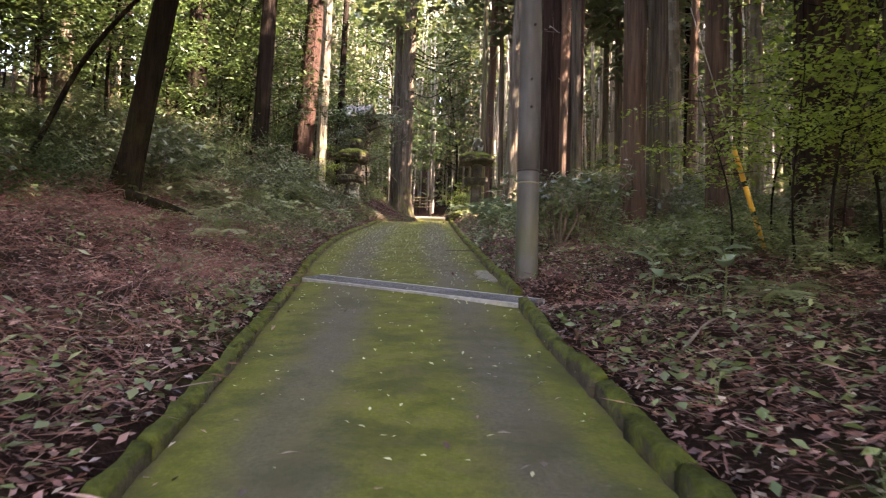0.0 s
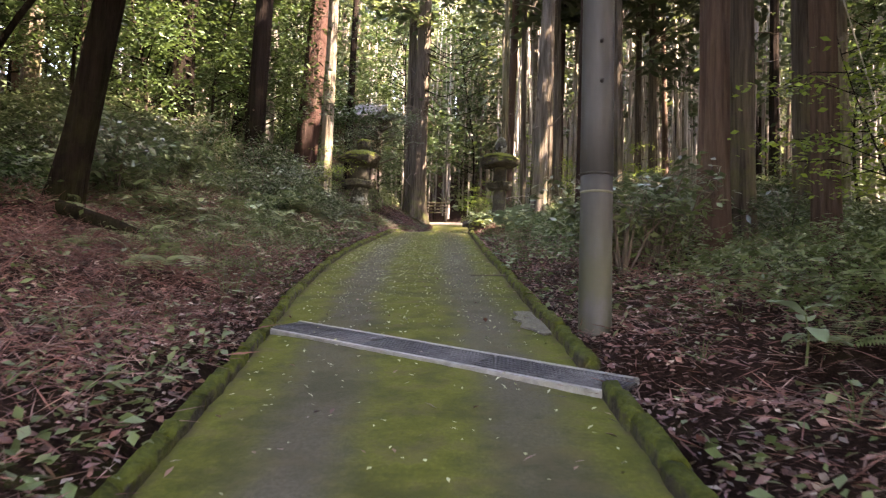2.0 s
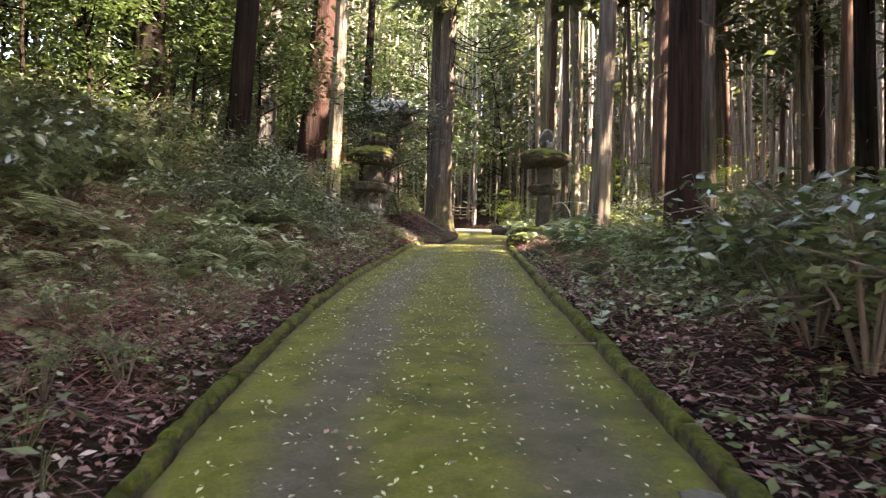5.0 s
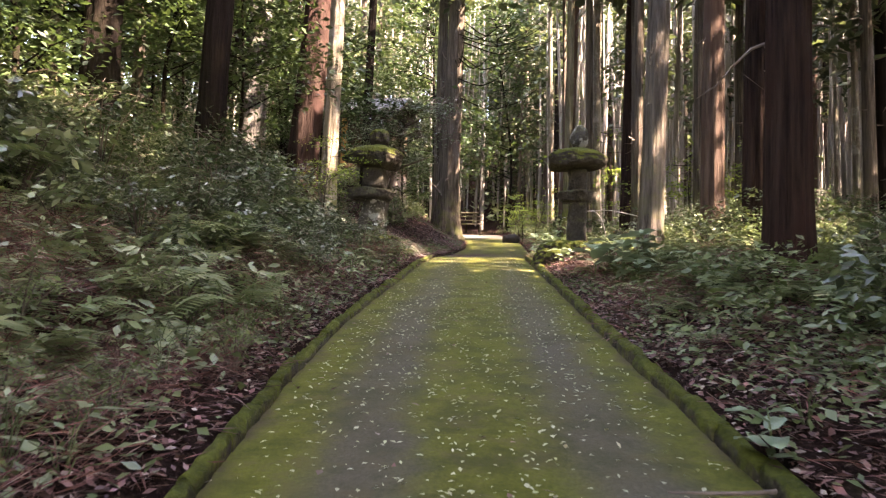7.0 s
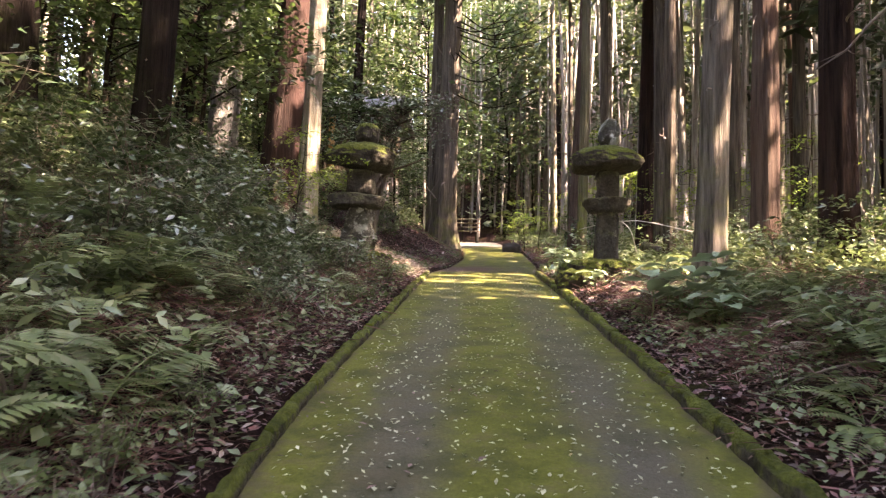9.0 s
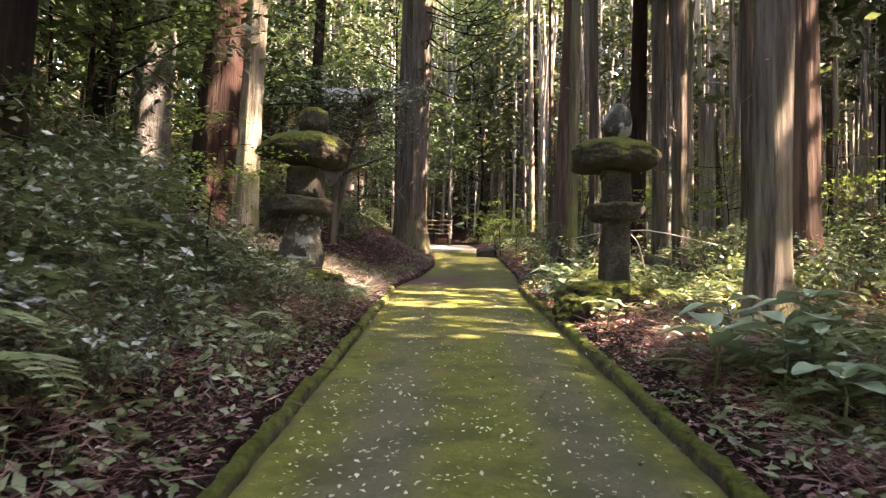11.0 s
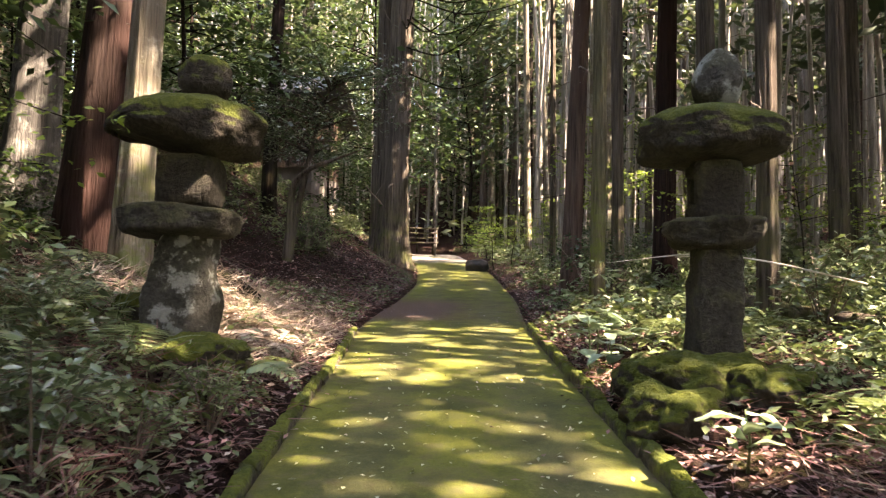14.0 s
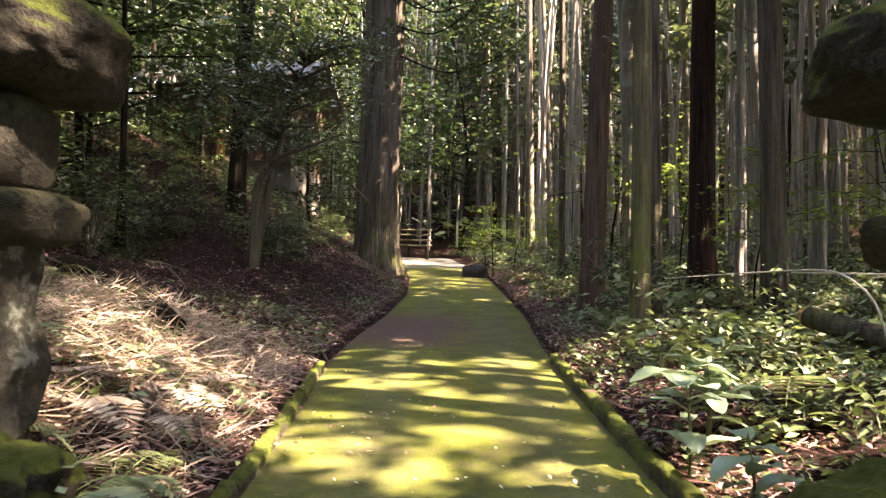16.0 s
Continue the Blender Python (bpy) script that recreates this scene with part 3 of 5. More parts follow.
def guy_wire():
    base = Vector((3.08, 9.82, float(ground_z(3.08, 9.82)) - 0.1))
    top = Vector((2.0, 9.4, 5.0))
    g = thing("guy_wire", base, "steel guy wire with a yellow plastic guard among the leaves", "guy wire")
    d = top - base
    v = [tuple(d * s) for s in np.linspace(0, 1, 6)]
    part("cable", smooth_tris("cable", tube_arrays(v, [0.006] * 6, 6), STEEL), g)
    v = [tuple(d * s) for s in np.linspace(0.05, 0.46, 8)]
    part("guard", smooth_tris("guard", tube_arrays(v, [0.030, 0.032, 0.032, 0.032, 0.032, 0.032, 0.032, 0.030], 14), YELLOW), g, "yellow plastic guard tube")
    for s in (0.18, 0.30):
        part("band", smooth_tris("band", tube_arrays([tuple(d * s), tuple(d * (s + 0.02))], [0.034, 0.034], 14), BLACK), g, "black band")


guy_wire()


# ---- stone lanterns ----
def lantern_right():
    x, y = -1.84, 24.53
    L = thing("stone_lantern", (x, y, 4.0), "rough natural-stone lantern with a mossy slab cap on a mossy rock", "stone lantern", "pair of lanterns")
    part("shaft", rock("shaft", (0.39, 0.39, 1.12), STONE, 1, 4.5, 0.17, 5), L, m=pose(0, 0, 0.02))
    part("shelf", rock("shelf", (0.74, 0.70, 0.25), STONE, 2, 4.5, 0.17, 5, lambda p: (p.x * (1 + 0.1 * p.z), p.y * (1 + 0.1 * p.z), p.z), True), L, "flat rough stone tray", m=pose(0.0, 0, 1.05, 0, -2, 12))
    fire_box(L, 0.0, 1.26, 0.37, 0.50)
    part("cap", rock("cap", (1.14, 1.08, 0.46), STONE_MOSS, 4, 3.6, 0.13, 5, lambda p: (p.x, p.y, p.z * (1.10 - 0.10 * p.x - 0.38 * (p.x * p.x + p.y * p.y)) if p.z > 0 else p.z * (0.85 - 0.10 * p.x)), True), L, "broad slab cap with bright moss on top", m=pose(-0.01, 0, 1.71, 0, -1, 0))
    part("finial", rock("finial", (0.37, 0.36, 0.48), STONE_PALE, 5, 2.3, 0.12, 4, lambda p: (p.x * (1 - 0.22 * p.z) + 0.06 * p.z, p.y * (1 - 0.2 * p.z), p.z)), L, "pale egg-shaped top stone", m=pose(0.03, 0, 2.20))


def fire_box(L, x, z, w, h):
    """The lamp chamber: four corner posts and walls round an opening."""
    t = 0.10
    part("lamp_wall", rock("lamp_wall", (t * 1.3, w, h), STONE, 12, 5, 0.08, 3), L, m=pose(x + w / 2 - t / 2, 0, z))
    part("lamp_wall", rock("lamp_wall", (w * 0.95, t * 1.3, h), STONE, 14, 5, 0.08, 3), L, m=pose(x, w / 2 - t / 2, z))
    part("lamp_wall", rock("lamp_wall", (w * 0.95, t * 1.3, h), STONE, 15, 5, 0.10, 3), L, m=pose(x, -w / 2 + t / 2, z))
    part("lamp_sill", rock("lamp_sill", (t * 1.3, w * 0.9, h * 0.3), STONE, 16, 5, 0.08, 3), L, "sill of the lamp opening", m=pose(x - w / 2 + t / 2, 0, z))
    part("lamp_lintel", rock("lamp_lintel", (t * 1.3, w * 0.9, h * 0.25), STONE, 17, 5, 0.08, 3), L, m=pose(x - w / 2 + t / 2, 0, z + h * 0.75))


def lantern_left():
    x, y = -6.16, 24.4
    L = thing("stone_lantern", (x, y, 4.0), "rough stone lantern with a drooping mossy cap and lichened shaft", "stone lantern", "pair of lanterns")
    part("shaft", rock("shaft", (0.54, 0.48, 1.12), STONE_PALE, 21, 4, 0.18, 5, lambda p: (p.x * (1 - 0.20 * p.z) + 0.12 * p.z, p.y * (1 - 0.1 * p.z), p.z)), L, "shaft blotched with pale lichen", m=pose(0.0, 0, 0.05))
    part("shelf", rock("shelf", (0.98, 0.88, 0.27), STONE, 22, 4.5, 0.12, 5, lambda p: (p.x * (1 + 0.08 * p.z), p.y, p.z * (1 - 0.12 * p.x)), True), L, "thick rounded stone tray", m=pose(-0.05, 0, 1.07, 0, 1, 0))
    fire_box(L, 0.02, 1.34, 0.44, 0.42)
    part("cap", rock("cap", (1.30, 1.18, 0.58), STONE_MOSS, 24, 3.2, 0.13, 5, lambda p: (p.x, p.y, (p.z * (0.95 + 0.10 * p.x - 0.30 * (p.x * p.x + p.y * p.y)) - 0.22 * max(-p.x - 0.1, 0)) if p.z > 0 else p.z * (0.60 + 0.42 * p.x)), True), L, "heavy lopsided cap covered in moss", m=pose(-0.04, 0, 1.70))
    part("finial", rock("finial", (0.44, 0.42, 0.40), STONE_MOSS, 25, 2.3, 0.12, 4), L, "round mossy top stone", m=pose(0.10, 0, 2.23))


lantern_right()
lantern_left()
for bx, by, sx, sy, sz, rz, seed in ((-2.0, 24.3, 1.05, 0.95, 0.5, 10, 31), (-2.3, 23.8, 0.7, 0.65, 0.42, 40, 32), (-1.65, 23.85, 0.7, 0.55, 0.4, 60, 36), (-5.8, 23.95, 0.75, 0.8, 0.42, 20, 33), (-5.62, 23.3, 0.45, 0.6, 0.3, 5, 34), (-6.6, 24.7, 0.6, 0.6, 0.42, 5, 35)):
    ob = new("mossy_rock", rock("mossy_rock", (sx, sy, sz), STONE_MOSS, seed, 2.6, 0.3, 5))
    ob.matrix_basis = pose(bx, by, float(ground_z(bx, by)) - 0.16, 0, 0, rz)
    tagged(ob, "low boulder under a coat of green moss beside a lantern", "rock", "mossy footing rocks")


# ---- trees ----
def trunk_mesh(name, r, height, mat, seed, lean=(0, 0), sides=38, rings=40, flare=0.45, rough=0.045, ridges=7, taper=0.55, bend=0.15):
    g = np.random.default_rng(seed)
    s = np.linspace(0, 1, rings) ** 1.6
    ph = g.uniform(0, 6.28, 2)
    h = s * height
    px = lean[0] * h * (1 - 0.35 * s) + bend * (np.sin(3.2 * s + ph[0]) - np.sin(ph[0])) * s
    py = lean[1] * h * (1 - 0.35 * s) + bend * (np.sin(2.7 * s + ph[1]) - np.sin(ph[1])) * s
    rad = r * (1 - taper * s) * (1 + flare * np.exp(-h / (1.7 * r + 0.12)))
    return smooth_tris(name, tube_arrays(np.stack([px, py, h - 0.3], 1), rad, sides, seed, rough, ridges), mat), (px[-1], py[-1])


def conifer_crown(seed, low, high, spread, count, size, density=1.0):
    """Branches in whorls, each carrying drooping sprays."""
    g = np.random.default_rng(seed)
    pts = []
    limbs = []
    for k in range(count):
        z = low + (high - low) * (k + g.uniform()) / count
        reach = spread * (1 - 0.75 * (z - low) / (high - low)) * g.uniform(0.6, 1.1)
        a = g.uniform(0, 6.283)
        tip = np.array([math.cos(a) * reach, math.sin(a) * reach, z - 0.25 * reach + 0.3])
        if k % 2 == 0:
            limbs.append(tube_arrays([(0, 0, z), tuple(np.array([0, 0, z]) * 0.4 + tip * 0.6 + [0, 0, 0.12 * reach]), tuple(tip)], [0.035, 0.02, 0.006], 3, cap=False))
        n_ = int(density * 13 * reach)
        s = g.uniform(0.25, 1.05, n_)[:, None]
        pts.append(np.array([0, 0, z]) * (1 - s) + tip * s + g.normal(0, 0.17 * reach, (n_, 3)) * [1, 1, 0.55])
    p = np.concatenate(pts)
    return smooth_tris("branching", joined(limbs), TWIG), blades("crown", p, LEAF_CEDAR, size, g, 0.3, 0.42, 0.35)


HIGH_CROWNS = [conifer_crown(101 + k, 11, 22, 2.6, 46, (0.3, 0.6)) for k in range(3)]
LOW_CROWNS = [conifer_crown(111 + k, 5.5, 19, 2.4, 54, (0.3, 0.6)) for k in range(3)]


def dead_twigs(seed, r, low, high, count):
    g = np.random.default_rng(seed)
    items = []
    for k in range(count):
        z, a, ln = g.uniform(low, high), g.uniform(0, 6.283), g.uniform(0.15, 1.2)
        d = np.array([math.cos(a), math.sin(a), g.uniform(-0.25, 0.35)])
        s = np.array([d[0] * r * 0.6, d[1] * r * 0.6, z])
        items.append(tube_arrays([s, s + d * ln * 0.5 + [0, 0, g.normal(0, 0.05)], s + d * ln], [0.016, 0.010, 0.004], 4, cap=False))
    return smooth_tris("dead_twig_growth", joined(items), TWIG)


def twig_mesh(seed, length):
    g = np.random.default_rng(seed)
    s = np.linspace(0, 1, 5)
    path = np.stack([0.12 + length * s, 0.1 * length * np.sin(4 * s + seed), -0.12 * length * s ** 2 + 0.05 * length * np.sin(6 * s)], 1)
    items = [tube_arrays(path, np.linspace(0.017, 0.004, 5), 5)]
    if length > 0.4:
        for k in range(3):
            o = path[2 + k % 2]
            items.append(tube_arrays([o, o + g.normal(0, 0.25 * length, 3)], [0.006, 0.002], 3, cap=False))
    return smooth_tris("dead_twig", joined(items), TWIG)


TWIGS = [twig_mesh(k, ln) for k, ln in enumerate((0.08, 0.12, 0.2, 0.35, 0.8))]


def tree(name, x, y, r, mat, label, lean=(0, 0), height=22, seed=1, crown=HIGH_CROWNS, twigs=14, group="", wide=0, **kw):
    T = thing(name, (x, y, float(ground_z(x, y))), label, "tree", group)
    me, top = trunk_mesh("trunk", r, height, mat, seed, lean, **kw)
    part("trunk", me, T)
    if twigs:
        g = np.random.default_rng(seed + 5)
        for k in range(twigs):
            z = g.uniform(1.5, 9.0)
            s = (z / height) ** (1 / 1.6)
            part("dead_twig", TWIGS[g.integers(0, len(TWIGS))], T, m=pose(lean[0] * z * 0.88, lean[1] * z * 0.88, z, g.normal(0, 20), g.normal(0, 20), g.uniform(0, 360)) @ Matrix.Scale(r / 0.2 * g.uniform(0.7, 1.2), 4))
    if crown:
        wide = wide or (1.55 if y < 10 or x < -5 else 1.35 if y > 30 else 1.0)
        limbs, leaves = crown[seed % len(crown)]
        c = part("crown", leaves, T, m=pose(top[0] * 0.8, top[1] * 0.8, 0, 0, 0, seed * 77 % 360) @ Matrix.Diagonal((wide, wide, 1, 1)))
        tagged(part("branching", limbs, c), kind="stuff")
    return T


CED = "tall straight cedar with grey-brown fibrous bark"
tree("cedar_tree", -7.1, 11.8, 0.215, BARK_DARK_SHADE, "dark leaning tree trunk on the leaf-strewn bank", (0.19, 0.0), seed=3, twigs=5, flare=0.7)
tree("cedar_tree", -8.3, 21.1, 0.25, BARK_DARK_SHADE, "dark straight trunk above the shrubs of the bank", (0.03, 0), seed=4, twigs=6)
tree("cedar_tree", -10.2, 20.7, 0.32, BARK_DARK_SHADE, "thick dark trunk rising behind the bank's shrubs", (0.0, 0), seed=31, twigs=4)
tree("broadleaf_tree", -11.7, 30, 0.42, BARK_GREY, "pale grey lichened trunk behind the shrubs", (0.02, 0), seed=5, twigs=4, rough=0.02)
tree("broadleaf_tree", -12.6, 29, 0.24, BARK_DARK_SHADE, "dark slanting trunk beside the pale grey tree", (0.13, 0.05), seed=6, twigs=4)
tree("cedar_tree", -9.3, 28, 0.42, BARK_RUSSET_SHADE, "massive red-brown trunk tapering above the bank", (0.07, 0), seed=7, twigs=4, flare=0.35)
tree("cedar_tree", -8.12, 27, 0.215, BARK_PALE, "pale beige trunk with mossy foot beside the lantern", (0.02, 0), seed=8, twigs=10)
tree("cedar_tree", -7.68, 43, 0.50, BARK_CEDAR, "large fluted cedar with a mossy spreading foot at the road's edge", (0.005, 0), seed=9, twigs=16, flare=0.55, rough=0.06, ridges=5)
tree("cedar_tree", -8.25, 43.5, 0.30, BARK_CEDAR, "slimmer cedar stem grown close against the large one", (-0.012, 0), seed=10, twigs=16)
tree("cedar_tree", -2.24, 35.1, 0.215, BARK_RED, "straight reddish cedar with many snapped twig stubs", (0.035, 0), seed=11, twigs=30)
tree("cedar_tree", -2.1, 30.7, 0.125, BARK_MOSS, "slim mossy trunk by the kerb's end", (0.012, 0), seed=12, twigs=8, crown=HIGH_CROWNS)
tree("cedar_tree", -0.66, 22, 0.20, BARK_LIT, "straight cedar with a split mossy foot", (0.03, 0), seed=13, twigs=18, flare=0.7)
tree("cedar_tree", 1.1, 26, 0.25, BARK_RED, "reddish-brown straight cedar trunk", (0.0, 0), seed=14, twigs=10)
tree("cedar_tree", 1.35, 23.2, 0.25, BARK_RUSSET_SHADE, "dark russet cedar trunk among ferns", (0.01, 0), seed=15, twigs=10)
tree("cedar_tree", 0.42, 18, 0.25, BARK_RUSSET_SHADE, "stout cedar with a dark russet trunk", (0.01, 0), seed=16, twigs=8, flare=0.5)
tree("cedar_tree", 0.0, 36, 0.26, BARK_RUSSET_SHADE, "dark upright cedar behind the fallen log", (0.01, 0), seed=17, twigs=10)
tree("cedar_tree", 0.0, 32, 0.18, BARK_CEDAR, CED, (0.0, 0), seed=18, twigs=10)
tree("cedar_tree", -2.3, 42, 0.10, BARK_CEDAR, "thin young cedar stem", (0.0, 0), seed=19, twigs=14)
tree("cedar_tree", -1.0, 38.5, 0.16, BARK_PALE, "pale slim cedar stem", (0.0, 0), seed=20, twigs=14)
tree("cedar_tree", 1.72, 12.5, 0.20, BARK_RED, "brown cedar trunk beyond the utility pole", (0.005, 0), seed=21, twigs=6)
tree("cedar_tree", 2.25, 13.2, 0.19, BARK_CEDAR, "grey-green cedar trunk close beside a darker one", (0.0, 0), seed=22, twigs=8)
tree("cedar_tree", 3.05, 12.3, 0.17, BARK_RED, "reddish cedar trunk behind maple leaves", (-0.01, 0), seed=23, twigs=8)
tree("cedar_tree", 4.25, 11.2, 0.36, BARK_RUSSET_SHADE, "thick dark cedar trunk in deep shade", (0.0, 0), seed=24, twigs=4)
tree("cedar_tree", 5.3, 12.6, 0.25, BARK_CEDAR, CED, (0.0, 0), seed=25, twigs=8)
tree("cedar_tree", 1.25, 20.5, 0.15, BARK_CEDAR, CED, (0.0, 0), seed=26, twigs=12)
tree("cedar_tree", -0.35, 27.8, 0.13, BARK_CEDAR, "slim cedar stem behind the lantern", (0.0, 0), seed=27, twigs=12)
tree("broadleaf_tree", -10.5, 38.5, 0.2, BARK_DARK_SHADE, "dark trunk in front of the hut", (0.0, 0), seed=28, twigs=4)

# Added cedars outside the view, there only to shade the lower road.
for k, (x, y) in enumerate(((3.3, 0.5), (3.9, 3.4), (4.9, 6.6), (3.2, -3.2), (5.2, -1.4), (6.3, 2.2), (6.2, -4.6), (4.0, -6.5), (-4.6, 1.5), (-3.6, -3.0))):
    tree("cedar_tree", x, y, 0.2, BARK_CEDAR, "added unseen cedar shading the lower road", seed=40 + k, twigs=0, wide=1.7, crown=LOW_CROWNS if k < 8 else HIGH_CROWNS)

# Added cedars whose sparse crowns, above the view, break sunlight into patches.
THIN_CROWNS = [conifer_crown(131 + k, 12, 23, 2.3, 26, (0.3, 0.6), 0.9) for k in range(3)]
for k, (x, y) in enumerate(((6.2, 20.6), (9.2, 20.4), (7.0, 23.4), (11.4, 19.3), (10.0, 22.6), (8.0, 18.4), (11.0, 17.0), (6.4, 25.6), (5.0, 18.2))):
    tree("cedar_tree", x, y, (0.13, 0.16, 0.12)[k % 3], (BARK_CEDAR, BARK_DARK_SHADE, BARK_RED)[k % 3], "slender cedar added to dapple the sun with its thin high crown", seed=140 + k, twigs=10, wide=1.0, crown=THIN_CROWNS)

BROAD_CROWNS = [conifer_crown(121 + k, 9, 25, 3.4, 84, (0.35, 0.7), 1.2) for k in range(2)]
# More cedars added out of view; wide crowns block sun from road and bank.
for k, (x, y) in enumerate(((3.4, 2.0), (4.5, 5.0), (5.8, 8.2), (6.8, 10.6), (3.0, -2.2), (2.8, -6.0), (8.4, 13.2), (11.2, 12.2), (-5.6, 4.4), (-6.6, 0.2), (9.2, 6.0), (9.6, 9.4), (8.0, 2.0))):
    tree("cedar_tree", x, y, 0.21, BARK_CEDAR, "broad-crowned cedar added out of view to shade the lower road", height=25, seed=80 + k, twigs=0, wide=1.3, crown=BROAD_CROWNS)

# Cedars added as blockers: crowns above view shade the wood across the road.
for k, (x, y) in enumerate(((1.5, 30.2), (3.4, 34.0))):
    tree("cedar_tree", x, y, 0.15, BARK_CEDAR, "tall cedar past the lantern, added for the shade of its full crown", height=25, seed=170 + k, twigs=10, wide=1.35, crown=BROAD_CROWNS)
# Cedars added with trunks off view; their low boughs keep the bank dark.
HUNG_CROWNS = [conifer_crown(126 + k, 4.5, 21, 3.6, 96, (0.3, 0.6), 1.2) for k in range(2)]
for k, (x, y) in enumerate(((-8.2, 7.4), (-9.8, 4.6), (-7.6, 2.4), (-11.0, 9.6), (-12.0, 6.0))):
    tree("cedar_tree", x, y, 0.2, BARK_DARK_SHADE, "dark cedar added to shade the bank with low hanging boughs", height=21, seed=95 + k, twigs=0, wide=1.25, crown=HUNG_CROWNS)
# Added outside the view to keep sun off the right bank and road.
tree("cedar_tree", 9.0, 16.6, 0.17, BARK_CEDAR, "tall cedar added over the ferns to shade the road", seed=66, twigs=8, wide=1.25)
tree("cedar_tree", -1.4, 33.4, 0.13, BARK_CEDAR, "slim cedar stem behind the kerb's end", seed=67, twigs=10)

# Three cedars added so their wide crowns shade the middle of the road.
for k, (x, y) in enumerate(((4.1, 16.2), (5.3, 17.7), (3.5, 19.4))):
    tree("cedar_tree", x, y, (0.2, 0.15, 0.17)[k], (BARK_CEDAR, BARK_PALE, BARK_DARK_SHADE)[k], "tall cedar added over the ferns to shade the road", seed=60 + k, twigs=8, wide=1.35)

# the plantation beyond, in copies of a few trees
protos = []
for k in range(7):
    mat = (BARK_CEDAR, BARK_CEDAR, BARK_PALE, BARK_DARK_SHADE, BARK_CEDAR, BARK_RED, BARK_PALE)[k]
    P = thing("cedar_tree", (0, 0, -300), "tall slender plantation cedar with bare lower trunk", "tree", "plantation cedars")
    me, top = trunk_mesh("trunk", (0.16, 0.2, 0.13, 0.19, 0.11, 0.15, 0.1)[k], 22, mat, 200 + k, (0, 0), 10, 16, rough=0.02, ridges=5, bend=0.25)
    part("trunk", me, P)
    tagged(part("dead_twig_growth", dead_twigs(210 + k, 0.12, 3, 12, 16), P), kind="stuff")
    limbs, leaves = (HIGH_CROWNS if k % 3 else LOW_CROWNS)[k % 3]
    c = part("crown", leaves, P)
    tagged(part("branching", limbs, c), kind="stuff")
    protos.append(P)
def mesh_arrays(me):
    v = np.empty(len(me.vertices) * 3, np.float32)
    me.vertices.foreach_get("co", v)
    t = np.empty(len(me.loops), np.int32)
    me.loops.foreach_get("vertex_index", t)
    return v.reshape(-1, 3), t.reshape(-1, 3)


placed, rest_trunks, rest_crowns = [], [], []
SPARE = [(mesh_arrays(trunk_mesh("t", r_, 22, BARK_CEDAR, 230 + k, (0, 0), 7, 10, rough=0.02, ridges=3, bend=0.25)[0]), mesh_arrays(conifer_crown(240 + k, 8, 21, 2.6, 40, (0.45, 0.85), 0.6)[1])) for k, r_ in enumerate((0.13, 0.18, 0.15))]
tries = 0
while len(placed) < 520 and tries < 90000:
    tries += 1
    x, y = rng.uniform(-36, 36), rng.uniform(-24, 105)
    lx, rx = float(left_x(y)), float(right_x(y))
    if x > rx:
        if x < rx + (5.0 if y < 38 else 2.0 if y < 55 else 1.0) or x > rx + 27:
            continue
        if 8 < y < 16 and x < 6.2:
            continue
        if (19.5 < y < 26.5 and x < 15 and rng.uniform() < 0.8) or (28 < y < 42 and x < 16 and rng.uniform() < 0.3):
            continue
    elif x < lx:
        if x > lx - (7.5 if y < 50 else 2.5) or rng.uniform() < 0.3:
            continue
        if -17.5 < x < -7 and 36 < y < 50:
            continue
    elif y < 62:
        continue
    gap = 1.95 if y < 12 else 1.8
    if any((x - a) ** 2 + (y - b) ** 2 < gap ** 2 for a, b in placed):
        continue
    placed.append((x, y))
    s = rng.uniform(0.85, 1.25) * (1.45 if y < 11 else 1.0)
    m = pose(x, y, float(ground_z(x, y)), rng.normal(0, 0.8), rng.normal(0, 0.8), rng.uniform(0, 360)) @ Matrix.Diagonal((s, s, rng.uniform(0.9, 1.15), 1))
    if y < 2 or y > 72 or x < -24 or x > 22:
        M3 = np.array(m)
        (tv, tt), (cv, ct) = SPARE[rng.integers(0, 3)]
        rest_trunks.append((tv @ M3[:3, :3].T + M3[:3, 3], tt))
        rest_crowns.append((cv @ M3[:3, :3].T + M3[:3, 3], ct))
    else:
        kind_ = protos[rng.integers(0, 7)]
        # Trees in the sun's path are left out so patches reach the road.
        if not (2.5 < x < 14 and 20.0 < y + 0.32 * (x - 5) < 24.8):
            copy_thing(kind_, m)
tagged(new("cedar_woods", smooth_tris("cedar_woods", joined(rest_trunks), BARK_CEDAR)), "bare trunks of the cedar plantation farther off", "woods", kind="stuff")
tagged(new("cedar_canopy", tri_mesh("cedar_canopy", *joined(rest_crowns), LEAF_CEDAR)), "high green canopy of the farther cedars", "woods", kind="stuff")
far_stems = []
g = np.random.default_rng(250)
# Thin far stems, with haze painted into their bark.
STEMS = [mesh_arrays(trunk_mesh("t", r_, 20, BARK_HAZE, 260 + k, (0, 0), 7, 9, rough=0.02, ridges=3, bend=0.3)[0]) for k, r_ in enumerate((0.07, 0.09, 0.12))]
for k in range(1000):
    y = g.uniform(36, 100)
    x = float(right_x(y)) + g.uniform(2.5, 40) if g.uniform() < 0.62 or y < 52 else g.uniform(-34, 6)
    if y < 62 and float(left_x(y)) - 1.5 < x < float(right_x(y)) + 1.5:
        continue
    M3 = np.array(pose(x, y, float(ground_z(x, y)), g.normal(0, 1.2), g.normal(0, 1.2), g.uniform(0, 360)))
    tv, tt = STEMS[k % 3]
    far_stems.append((tv @ M3[:3, :3].T + M3[:3, 3], tt))
